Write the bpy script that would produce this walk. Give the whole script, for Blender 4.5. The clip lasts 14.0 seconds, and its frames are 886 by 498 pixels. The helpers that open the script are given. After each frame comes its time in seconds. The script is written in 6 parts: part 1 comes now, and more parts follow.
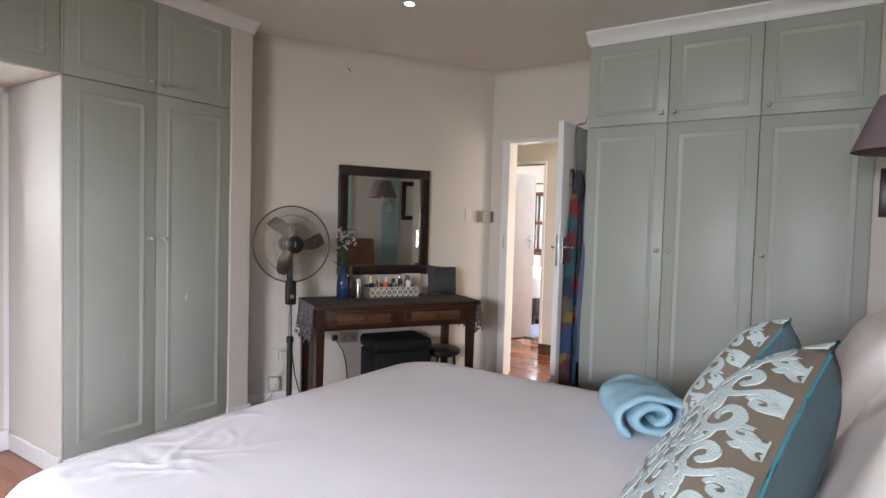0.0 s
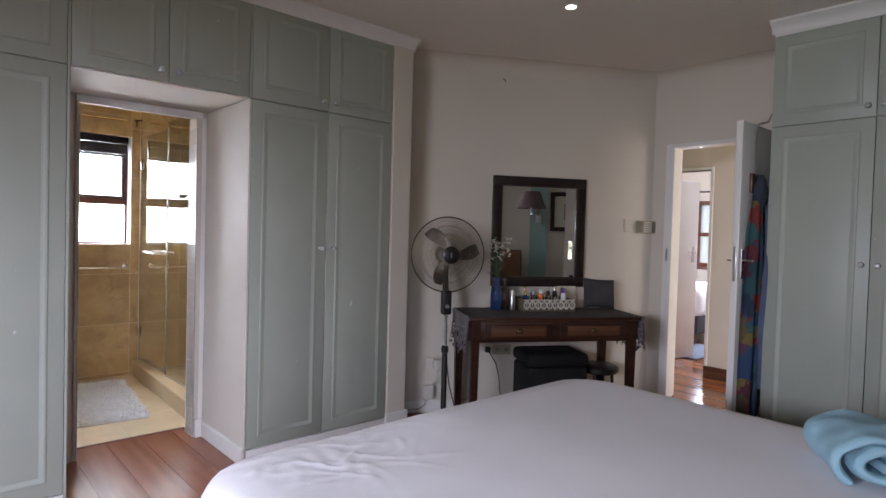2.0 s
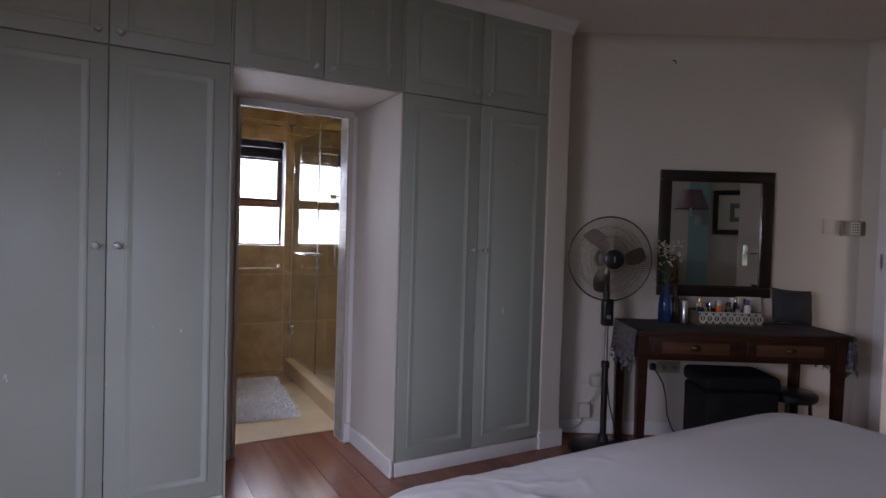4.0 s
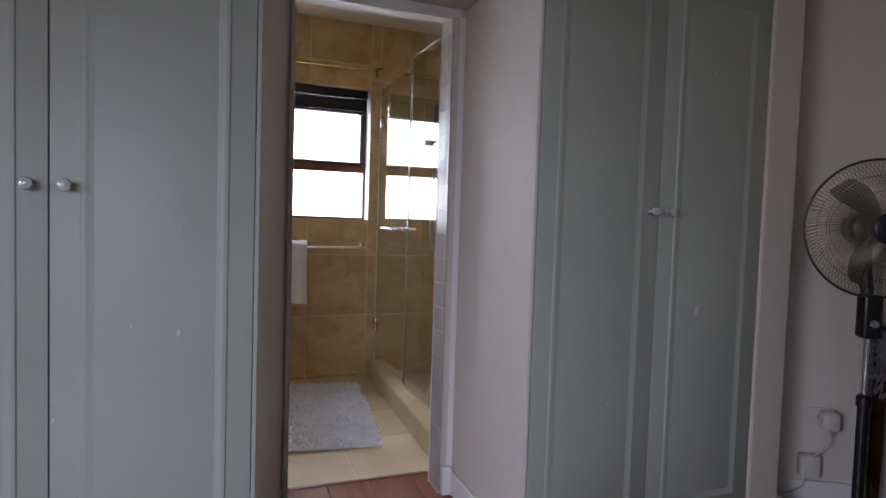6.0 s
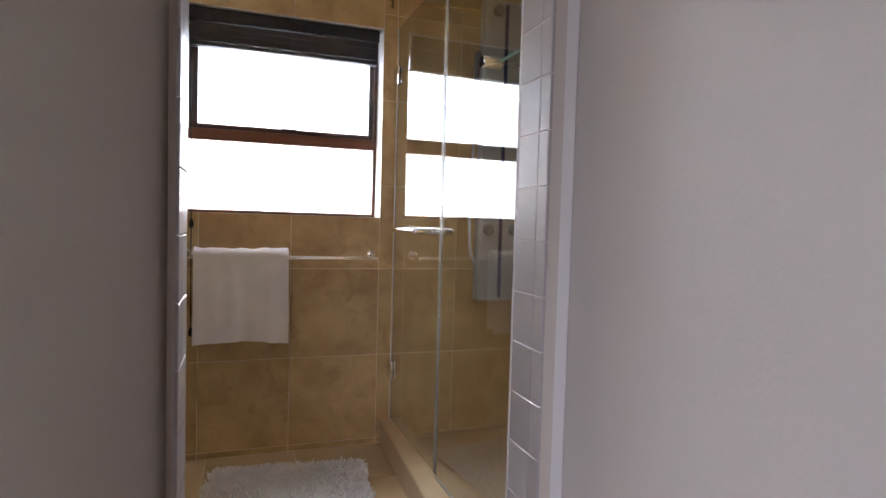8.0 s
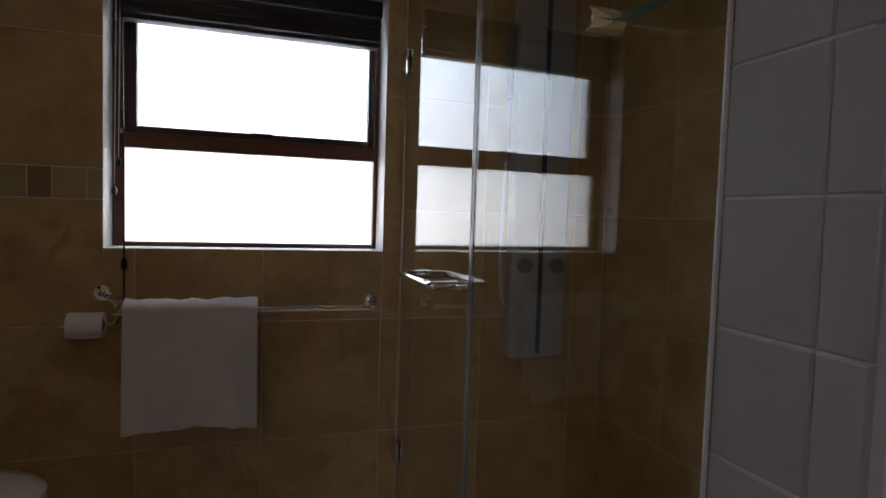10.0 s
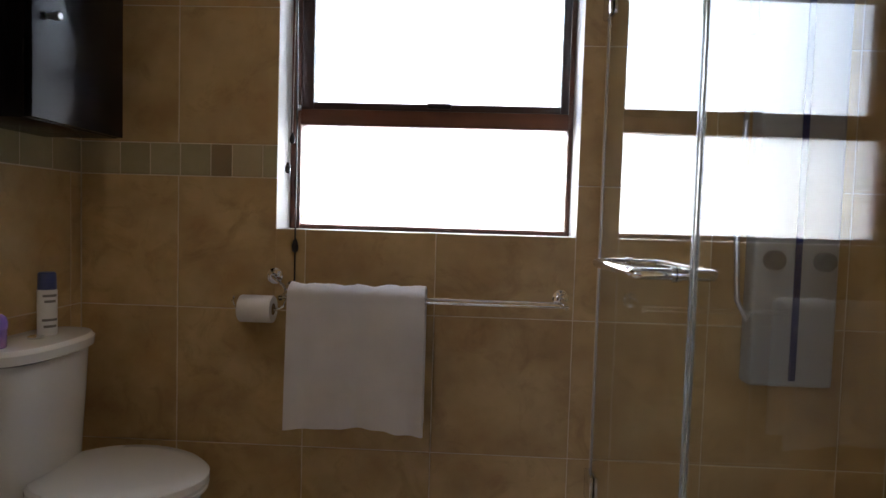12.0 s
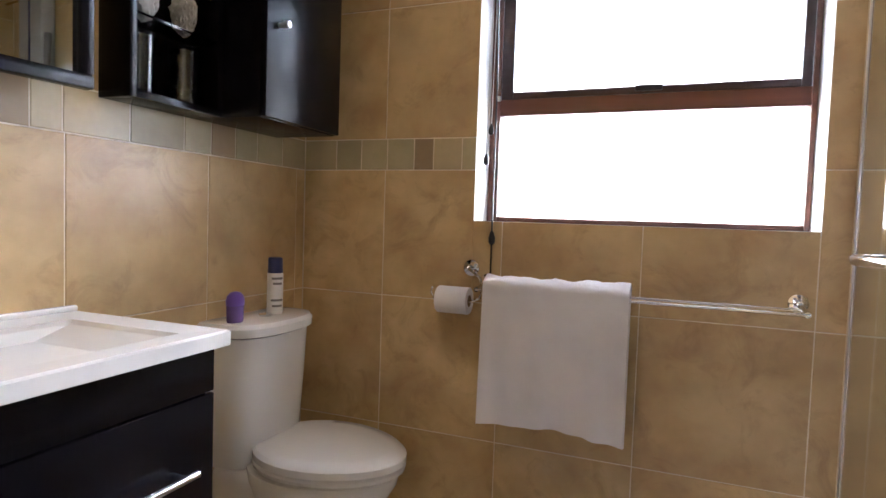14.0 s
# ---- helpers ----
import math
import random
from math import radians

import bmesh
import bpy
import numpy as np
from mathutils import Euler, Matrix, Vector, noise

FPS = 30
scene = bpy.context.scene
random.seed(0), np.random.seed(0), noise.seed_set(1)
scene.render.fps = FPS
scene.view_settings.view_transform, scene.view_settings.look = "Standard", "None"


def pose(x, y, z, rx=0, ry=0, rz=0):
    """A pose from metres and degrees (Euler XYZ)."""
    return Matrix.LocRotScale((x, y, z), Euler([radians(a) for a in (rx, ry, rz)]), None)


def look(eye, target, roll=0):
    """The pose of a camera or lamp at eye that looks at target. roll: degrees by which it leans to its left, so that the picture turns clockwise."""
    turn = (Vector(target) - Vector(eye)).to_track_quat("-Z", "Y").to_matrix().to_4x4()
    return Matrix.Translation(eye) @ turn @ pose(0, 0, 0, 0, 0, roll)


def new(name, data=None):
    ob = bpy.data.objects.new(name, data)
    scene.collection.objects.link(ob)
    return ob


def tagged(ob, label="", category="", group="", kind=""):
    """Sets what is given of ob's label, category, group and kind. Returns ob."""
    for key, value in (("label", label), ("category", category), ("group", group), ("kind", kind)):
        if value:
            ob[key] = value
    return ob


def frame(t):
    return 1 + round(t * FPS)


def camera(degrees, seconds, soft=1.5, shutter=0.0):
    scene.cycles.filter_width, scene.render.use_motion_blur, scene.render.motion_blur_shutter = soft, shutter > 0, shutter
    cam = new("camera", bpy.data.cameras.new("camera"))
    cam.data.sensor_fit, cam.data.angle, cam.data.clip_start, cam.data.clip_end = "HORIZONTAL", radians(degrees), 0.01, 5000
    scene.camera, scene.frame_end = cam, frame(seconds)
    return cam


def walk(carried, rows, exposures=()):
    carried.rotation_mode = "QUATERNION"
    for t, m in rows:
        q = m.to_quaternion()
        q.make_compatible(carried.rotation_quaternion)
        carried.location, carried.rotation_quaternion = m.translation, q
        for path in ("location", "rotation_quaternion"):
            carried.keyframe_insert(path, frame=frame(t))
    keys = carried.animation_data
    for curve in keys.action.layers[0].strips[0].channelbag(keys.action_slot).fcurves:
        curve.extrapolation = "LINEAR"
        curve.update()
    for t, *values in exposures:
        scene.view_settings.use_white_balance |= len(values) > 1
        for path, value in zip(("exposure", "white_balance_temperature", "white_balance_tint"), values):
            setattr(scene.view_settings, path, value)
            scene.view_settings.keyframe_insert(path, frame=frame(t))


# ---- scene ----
cam = camera(74.5, 14.0)
PATH = [
    (0, (0.028, 0.036, 1.373), (-1.088, 1.694, 1.291), 1.6),
    (0.5, (-0.015, 0.051, 1.364), (-1.185, 1.671, 1.289), 1.7),
    (1, (-0.048, 0.038, 1.369), (-1.32, 1.581, 1.303), 1.7),
    (1.5, (-0.065, 0.032, 1.378), (-1.454, 1.469, 1.312), 1.6),
    (2, (-0.1, 0.027, 1.36), (-1.579, 1.372, 1.306), 1.6),
    (2.5, (-0.126, 0.008, 1.351), (-1.682, 1.264, 1.302), 1.6),
    (3, (-0.168, 0.017, 1.351), (-1.792, 1.185, 1.303), 1.5),
    (3.5, (-0.232, 0.035, 1.358), (-1.913, 1.117, 1.307), 1.5),
    (4, (-0.434, 0.09, 1.339), (-2.174, 1.075, 1.286), 1.7),
    (4.2, (-0.549, 0.086, 1.321), (-2.306, 1.041, 1.273), 1.6),
    (6.5, (-1.931, 0.612, 1.177), (-3.813, 1.278, 1.063), 1.9),
    (7, (-2.307, 0.711, 1.186), (-4.192, 1.367, 1.065), 1.8),
    (7.5, (-2.649, 0.772, 1.141), (-4.541, 1.414, 1.053), 1.6),
    (9.8, (-3.588, 0.965, 1.333), (-5.477, 1.612, 1.221), 1.9),
    (10, (-3.655, 0.989, 1.324), (-5.552, 1.613, 1.213), 1.8),
    (10.5, (-3.791, 1.032, 1.286), (-5.715, 1.567, 1.181), 1.6),
    (11, (-3.916, 1.084, 1.276), (-5.879, 1.451, 1.17), 1.6),
    (11.5, (-3.987, 1.132, 1.249), (-5.981, 1.259, 1.149), 1.6),
    (12, (-4.02, 1.131, 1.223), (-6.016, 1.047, 1.127), 1.7),
    (12.5, (-4.026, 1.133, 1.212), (-6.002, 0.845, 1.114), 1.8),
    (13, (-4.042, 1.126, 1.192), (-5.988, 0.676, 1.093), 1.9),
    (13.5, (-4.063, 1.122, 1.193), (-5.968, 0.521, 1.092), 1.8),
    (14, (-4.092, 1.107, 1.182), (-5.952, 0.38, 1.082), 1.9),
]
EXPOSURE = [
    (0.0, 1.68, 6550, 10), (1.0, 1.40, 6500, 11), (2.0, 1.04, 6280, 13), (3.0, 0.57, 6120, 15), (4.2, -0.03, 6050, 19), (6.3, 0.36, 6100, 15), (7.7, 0.72, 6350, 17),
    (9.8, -1.2, 6250, 16), (11.3, -1.48, 6200, 16), (12.0, -0.10, 6150, 15), (12.6, 0.74, 6100, 15), (14.0, 1.17, 5950, 17),
]
walk(cam, [(t, look(e, g, r)) for t, e, g, r in PATH], EXPOSURE)

# ---- light ----
world = bpy.data.worlds.new("sky")
scene.world = world
world.use_nodes = True
wn = world.node_tree.nodes
sky = wn.new("ShaderNodeTexSky")
sky.sky_type, sky.sun_disc = "NISHITA", False
sky.sun_elevation, sky.sun_rotation = radians(52), radians(150)
wn["Background"].inputs[1].default_value = 0.12
world.node_tree.links.new(sky.outputs[0], wn["Background"].inputs[0])

sun_data = bpy.data.lights.new("sun", "SUN")
sun_data.energy, sun_data.angle, sun_data.color = 3.0, radians(0.5), (1.0, 0.94, 0.85)
sun = new("sun", sun_data)
sun.matrix_world = look((-20, 16, 30), (0, 0, 0))


def area_lamp(name, m, w, h, watts, color, spread=180):
    d = bpy.data.lights.new(name, "AREA")
    d.shape, d.size, d.size_y, d.energy, d.color = "RECTANGLE", w, h, watts, color
    d.spread = radians(spread)
    ob = new(name, d)
    ob.matrix_world = m
    return ob


# daylight in the openings: garden, south and hall ones are unseen and added; second bedroom has its window, frosted
# bathroom panes have the backdrop
# narrow beam from an added window, aimed at the wardrobes by the passage
area_lamp("added_garden_beam", look((0.64, -0.90, 1.62), (-3.28, 0.45, 0.40)), 1.3, 1.0, 4.4, (0.90, 0.96, 1.18), 54)
# two lamps in an added south opening: bed and wardrobes, then upward lawn bounce
area_lamp("added_south_daylight", look((-0.35, -3.0, 1.75), (-0.85, 0.15, 0.20)), 1.5, 0.75, 26, (0.95, 0.965, 1.15), 88)
area_lamp("lawn_bounce", look((-0.35, -3.0, 0.60), (-0.85, 2.6, 2.75)), 1.5, 0.8, 2.2, (0.95, 1.0, 0.70), 80)
area_lamp("far_bedroom_daylight", look((-3.05, 9.19, 1.45), (-3.05, 0, 1.45)), 2.1, 0.9, 85, (0.88, 0.95, 1.15))
# added lamp at the hall's unseen east end, brightens the hall
area_lamp("added_hall_daylight", look((0.70, 5.2, 1.2), (-2, 5.2, 1.0)), 0.9, 1.7, 26, (1.0, 0.90, 0.80))
area_lamp("bath_downlight", look((-4.95, 0.80, 2.600), (-4.95, 0.801, 0.0)), 0.06, 0.06, 1.7, (1.0, 0.82, 0.60), 140)


# ---- materials ----
def mat(name, col, rough=0.5, metal=0.0, var=0.08, scale=3.0, fine=60.0, bump=0.0, spec=0.5, each=0.0, second=None, sharp=(0.35, 0.65)):
    """Painted, fired or woven surface: two scales of variation in colour and roughness, fine relief."""
    m = bpy.data.materials.new(name)
    m.use_nodes = True
    n, ln = m.node_tree.nodes, m.node_tree.links
    b = n["Principled BSDF"]
    b.inputs["Metallic"].default_value = metal
    b.inputs["Specular IOR Level"].default_value = spec
    tc = n.new("ShaderNodeTexCoord")
    vec = tc.outputs["Object"]
    info = n.new("ShaderNodeObjectInfo")
    if each or second:
        mul = n.new("ShaderNodeMath")
        mul.operation, mul.inputs[1].default_value = "MULTIPLY", 37.0
        ln.new(info.outputs["Random"], mul.inputs[0])
        add = n.new("ShaderNodeVectorMath")
        ln.new(vec, add.inputs[0])
        ln.new(mul.outputs[0], add.inputs[1])
        vec = add.outputs[0]
    big = n.new("ShaderNodeTexNoise")
    big.inputs["Scale"].default_value, big.inputs["Detail"].default_value = scale, 5.0
    small = n.new("ShaderNodeTexNoise")
    small.inputs["Scale"].default_value, small.inputs["Detail"].default_value = fine, 3.0
    ln.new(vec, big.inputs["Vector"])
    ln.new(vec, small.inputs["Vector"])
    ramp = n.new("ShaderNodeValToRGB")
    ramp.color_ramp.elements[0].position, ramp.color_ramp.elements[1].position = sharp
    dark = second or tuple(c * (1 - 2 * var) for c in col)
    ramp.color_ramp.elements[0].color = (*dark, 1)
    ramp.color_ramp.elements[1].color = (*col, 1)
    ln.new(big.outputs["Fac"], ramp.inputs["Fac"])
    hsv = n.new("ShaderNodeHueSaturation")
    ln.new(ramp.outputs["Color"], hsv.inputs["Color"])
    val = n.new("ShaderNodeMapRange")
    val.inputs["To Min"].default_value, val.inputs["To Max"].default_value = 1 - var, 1 + var
    ln.new(small.outputs["Fac"], val.inputs["Value"])
    if each:
        rnd = n.new("ShaderNodeMapRange")
        rnd.inputs["To Min"].default_value, rnd.inputs["To Max"].default_value = 1 - each, 1 + each
        ln.new(info.outputs["Random"], rnd.inputs["Value"])
        prod = n.new("ShaderNodeMath")
        prod.operation = "MULTIPLY"
        ln.new(rnd.outputs[0], prod.inputs[0])
        ln.new(val.outputs[0], prod.inputs[1])
        ln.new(prod.outputs[0], hsv.inputs["Value"])
    else:
        ln.new(val.outputs[0], hsv.inputs["Value"])
    ln.new(hsv.outputs["Color"], b.inputs["Base Color"])
    rr = n.new("ShaderNodeMapRange")
    rr.inputs["To Min"].default_value, rr.inputs["To Max"].default_value = max(0.02, rough * 0.8), min(1, rough * 1.2)
    ln.new(big.outputs["Fac"], rr.inputs["Value"])
    ln.new(rr.outputs[0], b.inputs["Roughness"])
    if bump:
        bp = n.new("ShaderNodeBump")
        bp.inputs["Strength"].default_value, bp.inputs["Distance"].default_value = min(1, bump), 0.004
        ln.new(small.outputs["Fac"], bp.inputs["Height"])
        ln.new(bp.outputs[0], b.inputs["Normal"])
    return m


def wood(name, light, dark, rough, axis="X", rings=14.0, each=0.0, stretch=0.06):
    """Wood with grain along one axis."""
    m = mat(name, light, rough, each=each)
    n, ln = m.node_tree.nodes, m.node_tree.links
    tex = next(x for x in n if x.type == "TEX_NOISE")
    src = tex.inputs["Vector"].links[0].from_socket
    mp = n.new("ShaderNodeMapping")
    mp.inputs["Scale"].default_value = {"X": (stretch, 1, 1), "Y": (1, stretch, 1), "Z": (1, 1, stretch)}[axis]
    ln.new(src, mp.inputs["Vector"])
    ln.new(mp.outputs[0], tex.inputs["Vector"])
    tex.inputs["Scale"].default_value, tex.inputs["Distortion"].default_value = rings, 0.8
    ramp = next(x for x in n if x.type == "VALTORGB")
    ramp.color_ramp.elements[0].color = (*dark, 1)
    return m


def plain(name, col, rough=0.5, metal=0.0, trans=0.0, ior=1.45, emit=None, strength=0.0, alpha=1.0):
    m = bpy.data.materials.new(name)
    m.use_nodes = True
    b = m.node_tree.nodes["Principled BSDF"]
    b.inputs["Base Color"].default_value = (*col, 1)
    b.inputs["Roughness"].default_value, b.inputs["Metallic"].default_value = rough, metal
    b.inputs["Transmission Weight"].default_value, b.inputs["IOR"].default_value = trans, ior
    if emit:
        b.inputs["Emission Color"].default_value, b.inputs["Emission Strength"].default_value = (*emit, 1), strength
    return m


PAINT = mat("wall_paint", (0.62, 0.565, 0.485), 0.65, var=0.025, scale=1.3, fine=140, bump=0.12)
PASSAGE = mat("passage_paint", (0.63, 0.59, 0.535), 0.6, var=0.025, scale=1.6, fine=140, bump=0.12)
CEIL = mat("ceiling_paint", (0.76, 0.715, 0.65), 0.75, var=0.02, scale=1.0, fine=90, bump=0.08)
TRIM = mat("trim_paint", (0.76, 0.74, 0.71), 0.4, var=0.03, scale=4, fine=120, bump=0.05)
SAGE = mat("sage_paint", (0.367, 0.389, 0.330), 0.42, spec=0.35, var=0.04, scale=2.2, fine=170, bump=0.08)


def chipped(m, col):
    """Sparse small chips and scuffs that show the pale undercoat."""
    n, ln = m.node_tree.nodes, m.node_tree.links
    b = n["Principled BSDF"]
    old = b.inputs["Base Color"].links[0].from_socket
    tc, mp, no, rp, mx = (n.new("ShaderNode" + k) for k in ("TexCoord", "Mapping", "TexNoise", "ValToRGB", "Mix"))
    mp.inputs["Scale"].default_value = (1.0, 1.0, 0.35)
    no.inputs["Scale"].default_value, no.inputs["Detail"].default_value = 34.0, 3.0
    rp.color_ramp.elements[0].position, rp.color_ramp.elements[1].position = 0.752, 0.768
    mx.data_type = "RGBA"
    mx.inputs[7].default_value = (*col, 1)
    ln.new(tc.outputs["Object"], mp.inputs["Vector"])
    ln.new(mp.outputs[0], no.inputs["Vector"])
    ln.new(no.outputs["Fac"], rp.inputs["Fac"])
    ln.new(rp.outputs["Color"], mx.inputs[0])
    ln.new(old, mx.inputs[6])
    ln.new(mx.outputs[2], b.inputs["Base Color"])


chipped(SAGE, (0.56, 0.57, 0.53))
TEAL = mat("teal_paint", (0.30, 0.44, 0.42), 0.6, var=0.04, scale=2)
FLOORW = wood("plank_wood", (0.27, 0.098, 0.05), (0.19, 0.062, 0.032), 0.2, "X", 9.0, each=0.09)
HALLW = wood("hall_wood", (0.36, 0.14, 0.055), (0.20, 0.07, 0.03), 0.16, "X", 9.0, each=0.15)
TILE = mat("travertine_tile", (0.60, 0.428, 0.21), 0.34, var=0.15, scale=5.6, fine=13, bump=0.04, each=0.06, second=(0.445, 0.29, 0.13), sharp=(0.3, 0.64))


def mottled(m, stain, scale, lo, hi, amount):
    """Blotches and fine veins of a darker stain, as in travertine-look tiles."""
    n, ln = m.node_tree.nodes, m.node_tree.links
    b = n["Principled BSDF"]
    old = b.inputs["Base Color"].links[0].from_socket
    info, add, tc = n.new("ShaderNodeObjectInfo"), n.new("ShaderNodeVectorMath"), n.new("ShaderNodeTexCoord")
    mul = n.new("ShaderNodeMath")
    mul.operation, mul.inputs[1].default_value = "MULTIPLY", 53.0
    ln.new(info.outputs["Random"], mul.inputs[0])
    ln.new(tc.outputs["Object"], add.inputs[0])
    ln.new(mul.outputs[0], add.inputs[1])
    no, rp, mx = n.new("ShaderNodeTexNoise"), n.new("ShaderNodeValToRGB"), n.new("ShaderNodeMix")
    no.inputs["Scale"].default_value, no.inputs["Detail"].default_value = scale, 9.0
    no.inputs["Roughness"].default_value, no.inputs["Distortion"].default_value = 0.68, 1.4
    rp.color_ramp.elements[0].position, rp.color_ramp.elements[1].position = lo, hi
    rp.color_ramp.elements[0].color, rp.color_ramp.elements[1].color = (0, 0, 0, 1), (amount, amount, amount, 1)
    mx.data_type = "RGBA"
    mx.inputs[7].default_value = (*stain, 1)
    ln.new(add.outputs[0], no.inputs["Vector"])
    ln.new(no.outputs["Fac"], rp.inputs["Fac"])
    ln.new(rp.outputs["Color"], mx.inputs[0])
    ln.new(old, mx.inputs[6])
    ln.new(mx.outputs[2], b.inputs["Base Color"])


mottled(TILE, (0.29, 0.18, 0.075), 7.0, 0.52, 0.72, 0.55)
FTILE = mat("floor_tile", (0.62, 0.48, 0.30), 0.3, var=0.05, scale=3, fine=30, each=0.05, second=(0.52, 0.385, 0.225))
WTILE = mat("pale_tile", (0.41, 0.38, 0.36), 0.3, var=0.03, scale=4, fine=40, each=0.05)
BORD_A = mat("border_sand", (0.48, 0.385, 0.22), 0.35, var=0.06, scale=8, fine=60, each=0.12)
BORD_B = mat("border_sage", (0.42, 0.36, 0.21), 0.35, var=0.06, scale=8, fine=60, each=0.12)
BORD_C = mat("border_brown", (0.34, 0.245, 0.135), 0.35, var=0.06, scale=8, fine=60, each=0.12)
GROUT = mat("grout", (0.82, 0.72, 0.52), 0.85, var=0.1, scale=12, fine=90)
WINWOOD = wood("window_wood", (0.16, 0.055, 0.028), (0.08, 0.026, 0.014), 0.35, "Y", 12)
SASH = wood("sash_wood", (0.06, 0.03, 0.025), (0.03, 0.015, 0.012), 0.35, "Y", 12)
DARKWOOD = wood("dark_wood", (0.055, 0.022, 0.012), (0.022, 0.009, 0.006), 0.3, "X", 14)
MIDWOOD = wood("drawer_wood", (0.12, 0.052, 0.025), (0.065, 0.027, 0.013), 0.35, "X", 16)
FRAMEW = wood("mirror_frame_wood", (0.022, 0.013, 0.011), (0.012, 0.008, 0.007), 0.3, "Z", 14)
BLINDW = mat("blind_wood", (0.020, 0.015, 0.022), 0.55, var=0.1, scale=8)
ESPRESSO = mat("espresso_board", (0.004, 0.0032, 0.0042), 0.24, spec=0.15, var=0.12, scale=5, fine=90)
BLACK = mat("black_plastic", (0.012, 0.011, 0.011), 0.35, var=0.1, scale=8)
OTTO = mat("black_fabric", (0.011, 0.011, 0.012), 0.75, spec=0.25, var=0.15, scale=8, fine=220, bump=0.3)
SMOKE = mat("fan_blade_plastic", (0.035, 0.03, 0.028), 0.3, var=0.05, scale=8)
CHROME = plain("chrome", (0.78, 0.79, 0.8), 0.08, 1.0)
STEEL = plain("brushed_steel", (0.55, 0.55, 0.55), 0.28, 1.0)
WIRE = plain("cage_wire", (0.20, 0.165, 0.12), 0.4, 0.6)
RIM = plain("bronze_rim", (0.07, 0.055, 0.04), 0.4, 0.5)
BRASS = plain("aged_brass", (0.17, 0.12, 0.06), 0.45, 1.0)
RAILBRASS = plain("polished_brass", (0.75, 0.55, 0.22), 0.2, 1.0)
GLASS = plain("clear_glass", (0.80, 0.83, 0.80), 0.0, 0.0, 1.0, 1.45)
EDGEGLASS = plain("glass_edge", (0.22, 0.42, 0.36), 0.15, 0.0, 0.5, 1.5)
SEAL = plain("clear_seal", (0.60, 0.62, 0.56), 0.22, 0.0, 0.75, 1.45)
FROST = plain("frosted_glass", (0.93, 0.95, 0.96), 0.45, 0.0, 0.75, 1.45)
BLUEGLASS = plain("blue_glass", (0.03, 0.075, 0.22), 0.05, 0.0, 0.7, 1.5)
AMBERGLASS = plain("dark_glass", (0.06, 0.03, 0.02), 0.08, 0.0, 0.4, 1.5)
MIRROR = plain("mirror_silver", (0.86, 0.88, 0.87), 0.01, 1.0)
CERAMIC = mat("white_ceramic", (0.78, 0.76, 0.72), 0.09, var=0.015, scale=3)
LINEN = mat("white_linen", (0.86, 0.84, 0.86), 0.8, var=0.015, scale=5, fine=400, bump=0.15)
PILLOW = mat("pillow_linen", (0.78, 0.72, 0.67), 0.85, var=0.03, scale=5, fine=300, bump=0.15)
TOWEL = mat("white_towelling", (0.88, 0.85, 0.87), 0.95, var=0.05, scale=6, fine=520, bump=0.9)
BLUETOWEL = mat("blue_towelling", (0.34, 0.56, 0.66), 0.95, var=0.08, scale=6, fine=420, bump=0.9)
RUGM = mat("shaggy_white", (0.87, 0.86, 0.87), 0.95, var=0.06, scale=14, fine=260, bump=0.6)
VELVET = mat("teal_velvet", (0.07, 0.115, 0.13), 0.75, var=0.12, scale=6, fine=200, bump=0.2)
TURQ = mat("turquoise_piping", (0.045, 0.22, 0.26), 0.6, var=0.1)
TAUPE = mat("taupe_satin", (0.165, 0.138, 0.10), 0.5, var=0.1, scale=6, fine=220, bump=0.2)
PALEBLUE = mat("pale_blue_embroidery", (0.40, 0.48, 0.465), 0.8, var=0.08, scale=12, fine=260, bump=0.4)
LEATHER = mat("tan_leather", (0.24, 0.115, 0.06), 0.45, var=0.08, scale=5, fine=120, bump=0.2)
SHADE = mat("mauve_lampshade", (0.22, 0.155, 0.17), 0.85, var=0.05, scale=6, fine=300, bump=0.3)
GREYCLOTH = mat("grey_cloth", (0.085, 0.073, 0.075), 0.9, var=0.40, scale=45, fine=300, bump=0.4)
SEQUIN = mat("sequin_cloth", (0.23, 0.21, 0.23), 0.35, var=0.4, scale=60, fine=320, bump=0.8)
CHARCOAL = mat("charcoal_fabric", (0.05, 0.048, 0.05), 0.9, var=0.15, scale=10, fine=260, bump=0.4)
STONE = mat("grey_stone", (0.32, 0.30, 0.26), 0.5, var=0.2, scale=40)
INLAY = mat("mother_of_pearl", (0.62, 0.59, 0.52), 0.35, var=0.1, scale=20)
LEAF = mat("leaf_green", (0.06, 0.10, 0.04), 0.6, var=0.2, scale=30)
PETAL = mat("dried_petal", (0.66, 0.63, 0.52), 0.8, var=0.1, scale=30)
PAPER = plain("white_plastic", (0.75, 0.74, 0.72), 0.35)
# white plastic with the shade low on the wall put into its colour
ADAPT = plain("shaded_white_plastic", (0.56, 0.53, 0.47), 0.4)
BEIGE = plain("beige_plastic", (0.36, 0.31, 0.22), 0.45)
OLIVE = plain("grey_brown_plastic", (0.17, 0.15, 0.11), 0.4)
GREYP = plain("grey_plastic", (0.2, 0.19, 0.18), 0.5)
PANELGREY = plain("pale_grey_plastic", (0.42, 0.42, 0.41), 0.3)
PURPLE = plain("purple_plastic", (0.16, 0.08, 0.34), 0.3)
LILAC = plain("lilac_gel", (0.34, 0.22, 0.52), 0.15, 0.0, 0.5, 1.4)
NAVY = plain("navy_plastic", (0.02, 0.03, 0.12), 0.35)
GOLDP = plain("gold_cap", (0.6, 0.42, 0.18), 0.25, 1.0)
